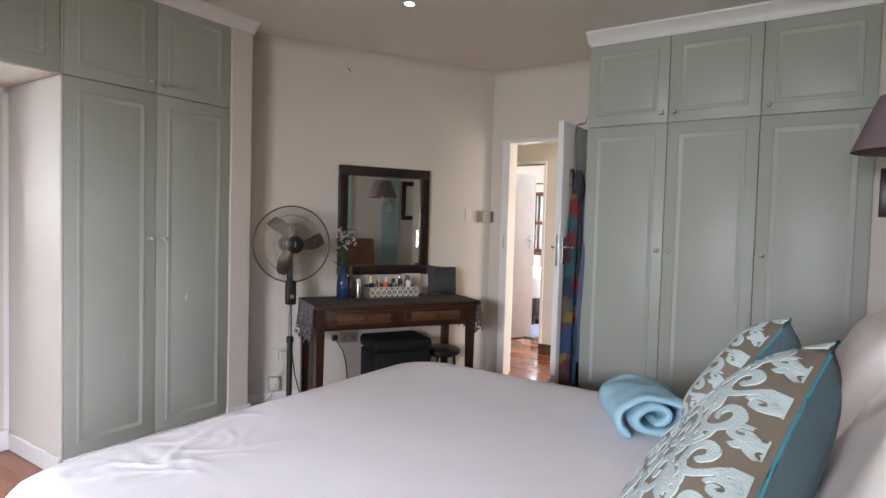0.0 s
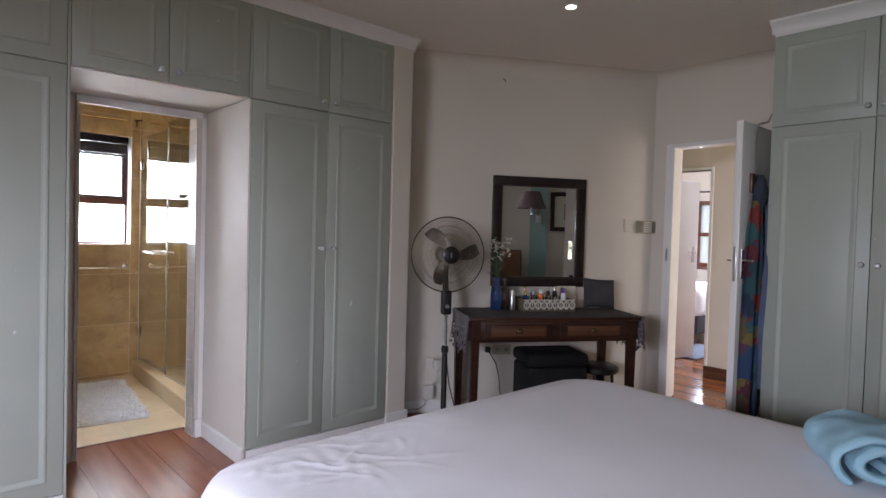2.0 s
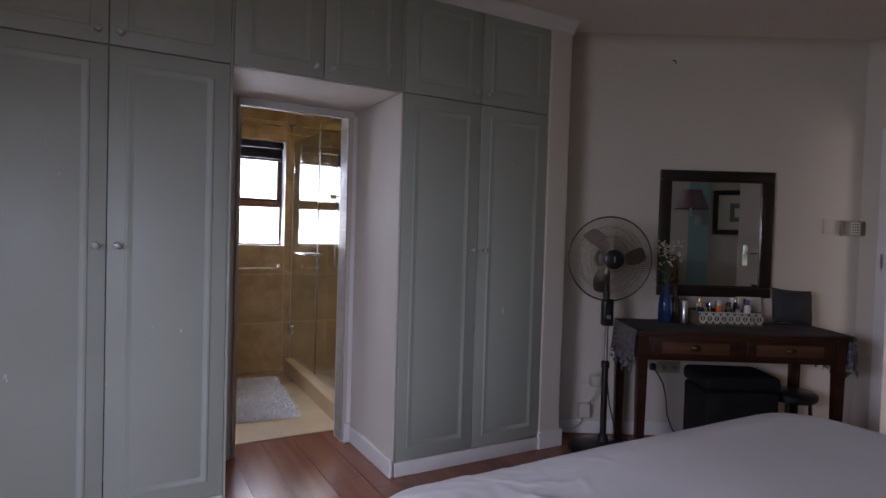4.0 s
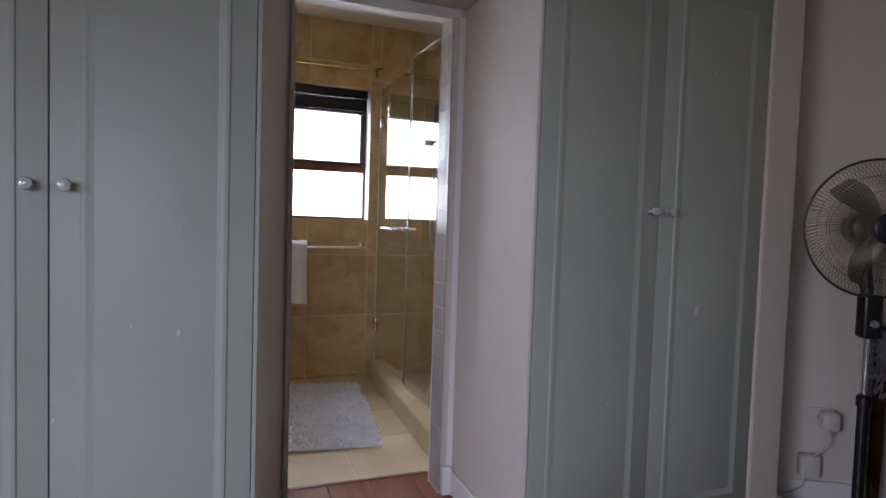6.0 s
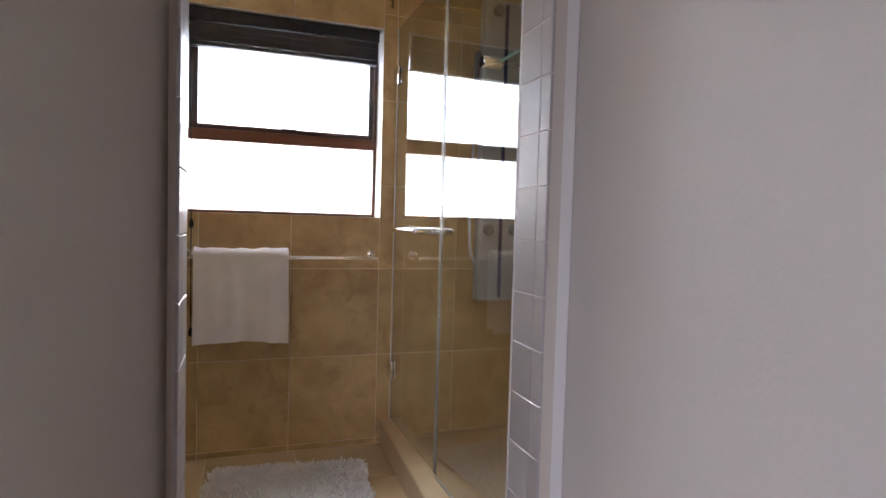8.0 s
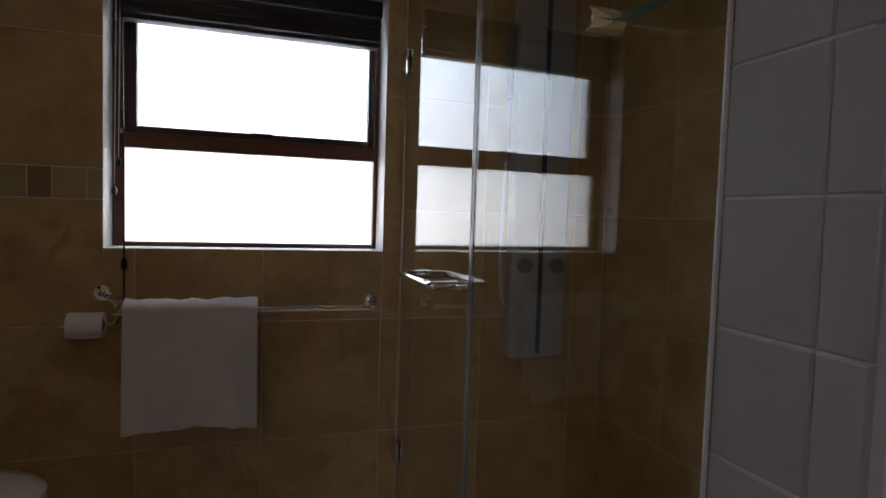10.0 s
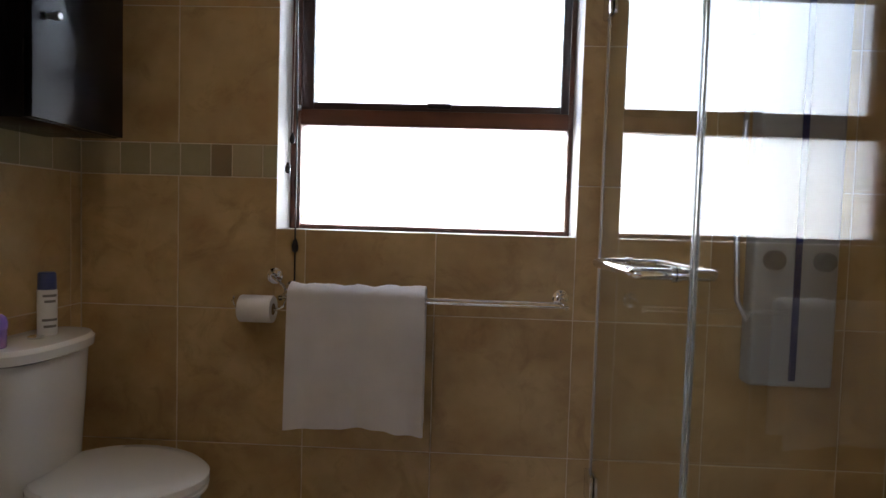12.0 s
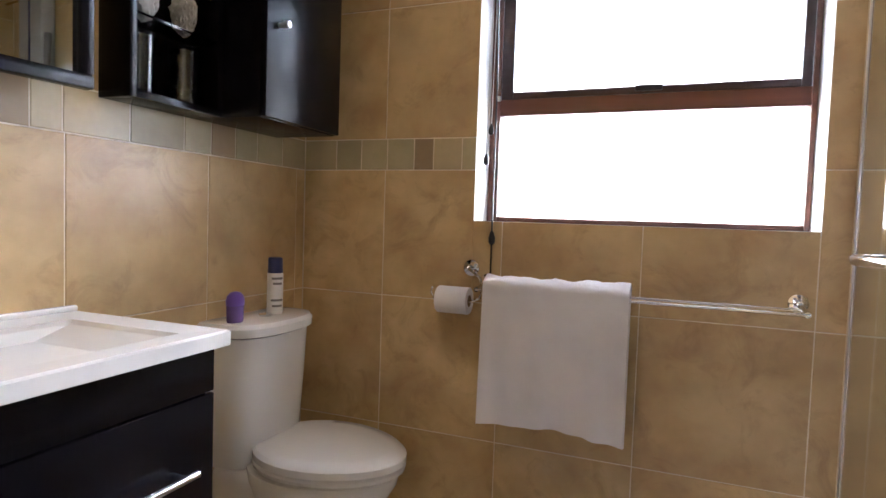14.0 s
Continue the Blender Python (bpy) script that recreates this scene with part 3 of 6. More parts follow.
door2 = thing("door_2", "white flush door standing open into the far bedroom", "door", pose(-3.385, 5.975, 0, 0, 0, 69))
part("leaf", boxes((0, 0, 0.01, 0.80, 0.04, 2.03), bevel=0.002), TRIM, door2)
lever(door2, 0.73, 0.0, 1.22, (0, -1, 0), (-1, 0, 0))
door2["kind"] = "structure"

bed2 = thing("far_bed", "white made bed on a dark base on wheels", "bed", pose(-4.2, 8.1, 0))
part("base", boxes((-0.84, -0.7, 0.16, 0.84, 0.75, 0.40), bevel=0.02), CHARCOAL, bed2)
part("mattress", boxes((-0.86, -0.73, 0.36, 0.86, 0.77, 0.74), bevel=0.10, seg=4), LINEN, bed2)
for x in (-0.75, 0.75):
    for y in (-0.6, 0.65):
        bm = lathe(bmesh.new(), [(0.02, 0.09), (0.02, 0.17)], 10, (x, y, 0))
        tube(bm, [(x - 0.02, y, 0.05), (x + 0.02, y, 0.05)], 0.05, 14)
        part("wheel", bm, BLACK, bed2)
solo("bedside_mat", boxes((-0.7, -0.5, 0, 0.7, 0.5, 0.018), bevel=0.006), GREYMAT, "blue-grey mat on the wooden floor by the bed", "rug", pose(-3.7, 7.1, 0.0))

# ---- bedroom door, open against the wardrobe ----
leaf_x = DX1 - 0.018
door1 = thing("door_1", "white flush door standing open beside the wardrobe", "door", pose(leaf_x, DY - 0.012, 0))
part("leaf", boxes((-0.04, -0.80, 0.008, 0.0, 0, 2.085), bevel=0.002), TRIM, door1)
lever(door1, -0.04, -0.74, 1.245, (-1, 0, 0), (0, 1, 0))
lever(door1, 0.0, -0.74, 1.245, (1, 0, 0), (0, 1, 0))
part("lock_plate", boxes((-0.03, -0.803, 1.12, -0.01, -0.7995, 1.33), bevel=0.0008), STEEL, door1)
for z in (0.25, 1.0, 1.8):
    part("hinge", tube(bmesh.new(), [(-0.045, 0.004, z), (-0.045, 0.004, z + 0.1)], 0.007, 8), STEEL, door1)
door1["kind"] = "structure"


def robe():
    """Coloured robe hanging in folds from a hook on the door."""
    root = thing("hanging_robe", "multicoloured patchwork robe and slate wrap on a door hook", "robe", pose(leaf_x, 3.86, 0, 0, 0, 180))
    part("hook", tube(bmesh.new(), [(0, 0, 1.72), (-0.03, 0, 1.715), (-0.05, 0, 1.73), (-0.055, 0, 1.76)], 0.006, 8), BRASS, root)
    part("hook_board", boxes((-0.018, -0.05, 1.66, 0, 0.05, 1.78), bevel=0.004), MIDWOOD, root)
    def f(u, v):
        z = 1.68 - 1.56 * v
        w = 0.03 + 0.075 * min(1, (1.70 - z) / 0.5)
        d = 0.022 + 0.022 * math.sin(u * 17 + z * 1.5) * min(1, (1.75 - z) * 3) + 0.03 * math.sin(u * math.pi)
        return (-max(d, 0.004), 0.01 - w + 2 * w * u, z + 0.012 * math.sin(u * 9))
    part("robe_cloth", sheet(bmesh.new(), 36, 70, f, 0.004), ROBEPRINT, root, "soft patchwork of red, teal and yellow")
    def hood(u, v):
        a = 2 * math.pi * u
        r = 0.016 + 0.034 * math.sin(math.pi * min(1, v * 1.1)) + 0.004 * math.sin(a * 5 + v * 6)
        return (-0.045 + 0.7 * r * math.cos(a), -0.01 + r * math.sin(a), 1.77 - 0.24 * v)
    part("hood", sheet(bmesh.new(), 30, 12, hood, 0.004), ROBES[0], root, "dark slate gathered collar")
    def g(u, v):
        z = 1.72 - 1.22 * v + 0.05 * math.sin(u * 5)
        w = 0.02 + 0.085 * min(1, v * 2.5)
        return (-0.078 - 0.022 * math.sin(u * 14 + v * 4) - 0.012 * v, -0.105 - w + 2 * w * u, z)
    part("wrap", sheet(bmesh.new(), 30, 36, g, 0.005), ROBES[1], root, "blue-grey wrap")
    return root


robe()
bm = tube(bmesh.new(), [(0, 0, 2.03), (0.015, 0.0, 2.085), (0.03, 0.01, 2.09), (0.06, 0.03, 2.10), (0.075, 0.04, 2.15)], [0.006, 0.007, 0.007, 0.006, 0.004], 8)
tube(bm, [(0.004, 0, 2.05), (0.008, -0.01, 1.9), (0.02, -0.02, 1.76)], 0.004, 6)
solo("door_hook", bm, STEEL, "over-door hook with a hanging strap", "hook", pose(leaf_x, 3.88, 0))


# ---- built-in wardrobes ----
def panel_door(name, w, h, parent, at, rot, knob=None, mould=0.078):
    """Painted door: slab, raised moulding round a panel, glass knob. Local: x across, y out of the face, z up; at: lower left corner."""
    m = Matrix.Translation(at) @ rot
    bm = boxes((0.0015, 0, 0.0015, w - 0.0015, 0.02, h - 0.0015), bevel=0.003)
    ob = part(name, moved(bm, m), SAGE, parent)
    a, b, c, d = mould, mould, w - mould, h - mould
    bm = bmesh.new()
    prof = [(-0.011, 0.02), (-0.008, 0.0245), (-0.002, 0.0262), (0.004, 0.0245), (0.008, 0.0222), (0.016, 0.022), (0.02, 0.02)]
    rows = []
    for o, y in prof:
        rows.append([bm.verts.new(p) for p in ((a + o, y, b + o), (c - o, y, b + o), (c - o, y, d - o), (a + o, y, d - o))])
    for r, s in zip(rows, rows[1:]):
        for k in range(4):
            bm.faces.new((r[k], r[(k + 1) % 4], s[(k + 1) % 4], s[k]))
    part("moulding", moved(bm, m), SAGE, ob)
    if knob:
        bm = bmesh.new()
        lathe(bm, [(0.013, 0), (0.013, 0.004), (0.006, 0.007), (0.006, 0.018), (0.013, 0.022), (0.0165, 0.030), (0.0145, 0.038), (0.006, 0.042)], 16)
        moved(bm, m @ Matrix.Translation((knob[0], 0.02, knob[1])) @ pose(0, 0, 0, -90))
        part("knob", bm, KNOB, ob, "clear faceted knob")
    return ob


KNOB = plain("knob_glass", (0.72, 0.74, 0.72), 0.08, 0.15, 0.4, 1.5)
EAST = Matrix(((0, 1, 0, 0), (1, 0, 0, 0), (0, 0, 1, 0), (0, 0, 0, 1)))   # x runs to +y, face looks to +x
SOUTH = Matrix(((1, 0, 0, 0), (0, -1, 0, 0), (0, 0, 1, 0), (0, 0, 0, 1)))  # x runs to +x, face looks to -y
Z0, Z1, Z2 = 0.085, 2.09, 2.645
XF = XC - 0.02


def west_unit(y0, y1, low, label, group):
    root = thing("wardrobe", label, "wardrobe", None, group)
    zb = 0.0 if low else Z1 + 0.022
    mid = (y0 + y1) / 2
    dims = [(XB + 0.01, y0 + 0.001, zb, XF, y0 + 0.019, Z2), (XB + 0.01, y1 - 0.019, zb, XF, y1 - 0.001, Z2), (XB + 0.01, y0 + 0.019, Z2 - 0.018, XF, y1 - 0.019, Z2),
            (XB + 0.01, y0 + 0.019, Z1 - 0.008 if low else zb, XF, y1 - 0.019, Z1 + 0.008 if low else zb + 0.004), (XB + 0.01, y0 + 0.019, zb, XB + 0.02, y1 - 0.019, Z2)]
    part("carcass", boxes(*dims), SAGE, root)
    if low:
        part("plinth", boxes((XF - 0.02, y0, 0, XC + 0.006, y1, Z0 - 0.004), bevel=0.004), TRIM, root, "white painted plinth")
    for a, b, left in ((y0, mid, False), (mid, y1, True)):
        w = b - a
        if low:
            panel_door("door", w, Z1 - Z0 - 0.002, root, (XF, a, Z0), EAST, ((0.04 if left else w - 0.04), 1.247 - Z0))
        zt = Z1 + (0.002 if low else 0.002)
        panel_door("door", w, Z2 - zt, root, (XF, a, zt), EAST, ((0.04 if left else w - 0.04), 0.055))
    return root


LBL = "grey-green painted built-in wardrobe with panelled doors"
west_unit(-1.46, -0.425, True, LBL, "wardrobes beside the passage")
west_unit(-0.423, 0.5505, True, LBL, "wardrobes beside the passage")
west_unit(0.564, 1.423, False, "grey-green overhead cupboard above the bathroom passage", "wardrobes beside the passage")
west_unit(1.438, 2.428, True, LBL, "wardrobes beside the passage")
structure("wardrobe_filler", boxes((XF, 1.4245, 2.092, XC, 1.4375, Z2), (XF, 0.551, 0.0, XC, 0.563, Z2), bevel=0.002), SAGE, "grey-green filler strip")

YR = 3.88
rx = [-1.405, -0.882, -0.365, 0.18]
for k in range(3):
    root = thing("wardrobe", "grey-green painted wardrobe with panelled doors and a white plinth", "wardrobe", None, "wardrobes along the door wall")
    a, b = rx[k], rx[k + 1]
    part("carcass", boxes((a, YR + 0.02, 0, a + 0.018, DY - 0.005, 2.60), (b - 0.018, YR + 0.02, 0, b - 0.001, DY - 0.005, 2.60), (a + 0.018, YR + 0.02, 2.585, b - 0.018, DY - 0.005, 2.60),
                          (a + 0.018, YR + 0.02, 2.048, b - 0.018, DY - 0.005, 2.064), (a + 0.018, DY - 0.02, 0.0, b - 0.018, DY - 0.006, 2.585)), SAGE, root)
    part("plinth", boxes((a, YR + 0.01, 0, b, YR + 0.03, 0.08), bevel=0.003), TRIM, root, "white painted plinth")
    kx = b - a - 0.035 if k == 0 else 0.04
    panel_door("door", b - a, 2.055 - 0.085, root, (a, YR + 0.02, 0.085), SOUTH, (kx, 1.25 - 0.085))
    panel_door("door", b - a, 2.60 - 2.058, root, (a, YR + 0.02, 2.058), SOUTH, (kx, 0.06))
    part("cornice_rail", boxes((a, YR + 0.0, 2.60, b, DY, H_CEIL - 0.001)), TRIM, root)


# ---- bed ----
BX0, BX1, BY0, BY1, BZ = -1.93, 0.42, 0.60, 2.70, 0.645


def bed():
    root = thing("bed", "large double bed with smooth white bedding and tan headboard", "bed", pose(-0.75, 1.65, 0))
    o = Vector((-0.75, 1.65, 0))
    part("base", moved(boxes((BX0 + 0.12, BY0 + 0.1, 0.04, BX1, BY1 - 0.1, 0.34), bevel=0.02), Matrix.Translation(-o)), CHARCOAL, root)
    part("mattress", moved(boxes((BX0 + 0.10, BY0 + 0.08, 0.34, BX1, BY1 - 0.08, 0.60), bevel=0.05, seg=3), Matrix.Translation(-o)), LINEN, root)
    bm = boxes((BX1 + 0.02, BY0 - 0.12, 0.0, BX1 + 0.11, BY1 + 0.2, 1.16), bevel=0.03, seg=3)
    part("headboard", moved(bm, Matrix.Translation(-o)), LEATHER, root, "tan leather headboard")
    cx, cy = (BX0 + BX1) / 2, (BY0 + BY1) / 2
    hx, hy, rad = (BX1 - BX0) / 2, (BY1 - BY0) / 2, 0.27

    def edge(u, inset):
        """A point on the rounded rectangle of the bed's top, drawn in by inset."""
        ax, ay, r = hx - inset, hy - inset, max(rad - inset, 0.02)
        segs = [(2 * (ay - r), 0), (0.5 * math.pi * r, 1), (2 * (ax - r), 2), (0.5 * math.pi * r, 3), (2 * (ay - r), 4), (0.5 * math.pi * r, 5), (2 * (ax - r), 6), (0.5 * math.pi * r, 7)]
        tot = sum(q[0] for q in segs)
        d = u * tot
        for ln_, k in segs:
            if d <= ln_ or k == 7:
                break
            d -= ln_
        t = d / ln_
        corner = {1: (ax - r, ay - r, 0), 3: (-(ax - r), ay - r, 90), 5: (-(ax - r), -(ay - r), 180), 7: (ax - r, -(ay - r), 270)}
        if k in corner:
            x, y, a = corner[k]
            a = radians(a + 90 * t)
            return cx + x + r * math.cos(a), cy + y + r * math.sin(a)
        return {0: (cx + ax, cy - (ay - r) + d), 2: (cx + (ax - r) - d, cy + ay), 4: (cx - ax, cy + (ay - r) - d), 6: (cx - (ax - r) + d, cy - ay)}[k]

    rng_ = random.Random(21)
    folds = []
    for _ in range(64):
        a = rng_.gauss(rng_.choice((1.05, 1.9, 2.5)), 0.3)
        px, py = rng_.gauss(-1.68, 0.11), rng_.gauss(1.02, 0.19)
        folds.append((px, py, math.cos(a), math.sin(a), rng_.uniform(0.05, 0.13), rng_.uniform(0.008, 0.014), rng_.uniform(0.0015, 0.0042), rng_.uniform(-2.5, 2.5)))

    def height(x, y):
        """Soft unevenness, with short creases pulled together near the foot corner."""
        z = 0.005 * noise.noise((x * 2.2, y * 2.2, 3)) + 0.0015 * noise.noise((x * 8, y * 8, 1))
        if abs(x + 1.70) < 0.5 and abs(y - 1.02) < 0.6:
            q = 0.03 * noise.noise((x * 7, y * 7, 0.3))
            for px, py, c, d_, ln_, wd, h, bend in folds:
                along, across = (x - px) * c + (y - py) * d_, (y - py) * c - (x - px) * d_
                t = (across + q + bend * along * along) / wd
                if abs(t) < 2.5:
                    z += h * math.exp(-t * t) * math.exp(-(along / ln_) ** 2)
        return z

    bm = bmesh.new()
    n = 620
    prof = [(0.02, -0.42), (0.008, -0.34), (0.003, -0.26), (0.0, -0.16), (0.004, -0.11), (0.012, -0.07), (0.026, -0.042), (0.045, -0.025), (0.07, -0.0135), (0.10, -0.006), (0.14, -0.002)]
    prof += [(0.155 + 0.0125 * k, 0.0) for k in range(32)] + [(0.6, 0.002), (0.7, 0.003), (0.8, 0.004), (0.9, 0.004), (0.98, 0.004)]
    rows = []
    for i, (ins, dz) in enumerate(prof):
        row = []
        for k in range(n):
            u = k / n
            x, y = edge(u, ins)
            fall = max(0.0, -dz - 0.05)
            wob = 0.05 * fall * math.sin(u * 90) + 0.04 * fall * math.sin(u * 37 + 2)
            x += wob * (1 if x > cx else -1)
            y += wob * (1 if y > cy else -1)
            row.append(bm.verts.new((x - o.x, y - o.y, BZ + dz + height(x, y))))
        rows.append(row)
    for a, b in zip(rows, rows[1:]):
        for k in range(n):
            bm.faces.new((a[k], a[(k + 1) % n], b[(k + 1) % n], b[k]))
    bm.faces.new(rows[-1])
    part("duvet", bm, LINEN, root, "smooth white duvet, creased at the foot")
    return root


bed()


def cushion_mesh(w, d, puff, n=22, half=0):
    """Square cushion in the x-z plane, puffed along y. half: 1 front, -1 back, 0 both."""
    bm = bmesh.new()

    def f(u, v, s):
        a, b = 2 * u - 1, 2 * v - 1
        pin = 1 - 0.07 * (1 - a * a) * abs(b) ** 3
        pin2 = 1 - 0.07 * (1 - b * b) * abs(a) ** 3
        t = max(0.0, (1 - a ** 4) * (1 - b ** 4)) ** 0.55
        return (a * w / 2 * pin2, s * puff * t, b * d / 2 * pin)
    for s in ((1, -1) if half == 0 else (half,)):
        sheet(bm, n, n, lambda u, v: f(u, v, s))
    bmesh.ops.remove_doubles(bm, verts=bm.verts[:], dist=0.0005)
    return bm, f


def scroll_cushion(m, w):
    """Taupe cushion with raised pale scrollwork on the front and teal velvet behind."""
    root = thing("scroll_cushion", "square taupe cushion with pale blue scroll embroidery and teal velvet back", "cushion", m, "scroll cushions on the bed")
    bm, f = cushion_mesh(w, w, 0.098, half=1)
    front = part("front_cover", bm, TAUPE, root)
    bm, f2 = cushion_mesh(w, w, 0.098, half=-1)
    part("back_cover", bm, VELVET, root, "dark teal velvet back")
    ring = [f(u, 0, 1) for u in np.linspace(0, 1, 14)] + [f(1, v, 1) for v in np.linspace(0, 1, 14)][1:] + [f(u, 1, 1) for u in np.linspace(1, 0, 14)][1:] + [f(0, v, 1) for v in np.linspace(1, 0, 14)][1:-1]
    part("piping", tube(bmesh.new(), ring, 0.0035, 6, True), TURQ, root, "turquoise piping")
    bm = bmesh.new()

    def ribbon(pts, wd):
        rows = []
        for i, p in enumerate(pts):
            a, b = Vector(pts[max(i - 1, 0)]), Vector(pts[min(i + 1, len(pts) - 1)])
            t = (b - a).normalized() if (b - a).length > 1e-6 else Vector((1, 0))
            nn = Vector((-t.y, t.x)) * wd * (0.55 + 0.45 * math.sin(math.pi * min(1, (i + 1) / len(pts))))
            q = []
            for sg in (-1, 1):
                c = Vector(p) + nn * sg
                c.x, c.y = min(0.995, max(0.005, c.x)), min(0.995, max(0.005, c.y))
                g = f(c.x, c.y, 1)
                q.append((bm.verts.new((g[0], g[1] + 0.0016, g[2])), bm.verts.new((g[0], g[1] - 0.002, g[2]))))
            rows.append(q)
        for r, s in zip(rows, rows[1:]):
            bm.faces.new((r[0][0], r[1][0], s[1][0], s[0][0]))
            bm.faces.new((r[0][1], r[0][0], s[0][0], s[0][1]))
            bm.faces.new((r[1][0], r[1][1], s[1][1], s[1][0]))

    def spiral(cx, cy, r, turn, start, wd):
        pts = []
        for k in range(30):
            q = k / 29
            rr = r * (1 - 0.86 * q)
            a = start + turn * q * 2 * math.pi * 1.25
            pts.append((cx + rr * math.cos(a), cy + rr * math.sin(a)))
        ribbon(pts, wd)
    rng_ = random.Random(9)
    step = 0.194
    for ix in range(5):
        for iy in range(5):
            cx, cy = 0.112 + step * ix, 0.112 + step * iy
            hand = 1 if (ix + iy) % 2 else -1
            start = 0.79 + 1.57 * ((ix + 2 * iy) % 4) + rng_.uniform(-0.15, 0.15)
            spiral(cx, cy, 0.084, hand, start, 0.0185)
            # stem that sweeps on from the scroll's open end
            ex, ey = cx + 0.084 * math.cos(start), cy + 0.084 * math.sin(start)
            t0 = start - hand * 1.57
            ribbon([(ex + q * 0.14 * math.cos(t0 + hand * q * 0.9), ey + q * 0.14 * math.sin(t0 + hand * q * 0.9)) for q in (0, 0.25, 0.5, 0.75, 1)], 0.015)
            t1 = start + hand * 2.2
            ribbon([(cx + 0.075 * math.cos(t1) + q * 0.12 * math.cos(t1 - hand * q * 1.2), cy + 0.075 * math.sin(t1) + q * 0.12 * math.sin(t1 - hand * q * 1.2)) for q in (0, 0.25, 0.5, 0.75, 1)], 0.011)
    # small paired curls where four scrolls meet
    for ix in range(6):
        for iy in range(6):
            cx, cy = 0.015 + step * ix, 0.015 + step * iy
            turn_ = 0.79 + 1.57 * ((ix + iy) % 2)
            for q in (0, 1):
                a = turn_ + q * math.pi
                spiral(cx + 0.034 * math.cos(a), cy + 0.034 * math.sin(a), 0.036, 1 if (ix + q) % 2 else -1, a + 1.2, 0.0115)
            ribbon([(cx + d * math.cos(turn_ + 1.57), cy + d * math.sin(turn_ + 1.57)) for d in (-0.055, -0.03, 0.0, 0.03, 0.055)], 0.0125)
    tagged(part("embroidery", bm, PALEBLUE, front), "raised pale blue scrollwork", kind="stuff")
    return root


# cushion's front looks along local +y: turned to face the foot of the bed and lean back
def leaning(x, y, z, back, turn=0):
    return Matrix.Translation((x, y, z)) @ pose(0, 0, 0, 0, 0, 90 + turn) @ pose(0, 0, 0, back, 0, 0)


scroll_cushion(pose(-0.140, 1.126, 0.917, 0, 0, 96.8) @ pose(0, 0, 0, 34.5) @ pose(0, 0, 0, 0, 58.2), 0.488)
scroll_cushion(pose(-0.182, 1.976, 0.906, 0, 0, 79.9) @ pose(0, 0, 0, 30.0) @ pose(0, 0, 0, 0, 25.4), 0.418)


def pillow(m, w, h, mtl, label, group):
    bm, f = cushion_mesh(w, h, 0.09)
    for v in bm.verts:
        v.co += v.normal * 0.008 * noise.noise(v.co * 9)
    return solo("pillow", bm, mtl, label, "pillow", m, group)


pillow(leaning(0.10, 1.15, 0.92, 30), 0.72, 0.52, PILLOW, "white linen pillow leaning against the headboard", "pillows on the bed")
pillow(leaning(0.10, 2.12, 0.92, 26), 0.72, 0.50, PILLOW, "white linen pillow leaning against the headboard", "pillows on the bed")
pillow(leaning(0.28, 1.20, 0.94, 20), 0.74, 0.55, PILLOW, "white linen pillow leaning against the headboard", "pillows on the bed")
pillow(leaning(0.28, 2.16, 0.94, 20), 0.74, 0.55, PILLOW, "white linen pillow leaning against the headboard", "pillows on the bed")


def rolled_towel():
    """A folded and rolled towel whose end shows its coil."""
    bm = bmesh.new()
    n = 70

    def f(u, v):
        a = u * 1.95 * 2 * math.pi + 2.4
        r = 0.006 + 0.084 * u + 0.008 * noise.noise((u * 6, v * 2, 4))
        w = 0.34 * (0.95 + 0.05 * math.sin(a))
        c, s_ = math.cos(a + 2.07), math.sin(a + 2.07)
        x = r * 1.42 * math.copysign(abs(c) ** 0.85, c)
        z = r * 0.72 * s_ + 0.010 * noise.noise((x * 12, v * 3, 2)) * u
        return (x, (v - 0.5) * w + 0.012 * math.sin(a), z)
    sheet(bm, 170, 28, f, 0.028)
    for _ in range(6):
        bmesh.ops.smooth_vert(bm, verts=bm.verts[:], factor=0.5, use_axis_x=True, use_axis_y=True, use_axis_z=True)
    for v in bm.verts:
        v.co += 0.009 * Vector((noise.noise(v.co * 13), 0.6 * noise.noise(v.co * 11 + Vector((4, 0, 0))), noise.noise(v.co * 13 + Vector((0, 7, 0)))))
    return solo("rolled_towel", bm, BLUETOWEL, "pale blue rolled towel lying on the bed", "towel", pose(-0.52, 2.22, 0.729, 0, 0, 28))


rolled_towel()

# ---- dressing table and what stands on it (wall frame W: x along the wall, -y into the room) ----
TABLE_Z = 0.805


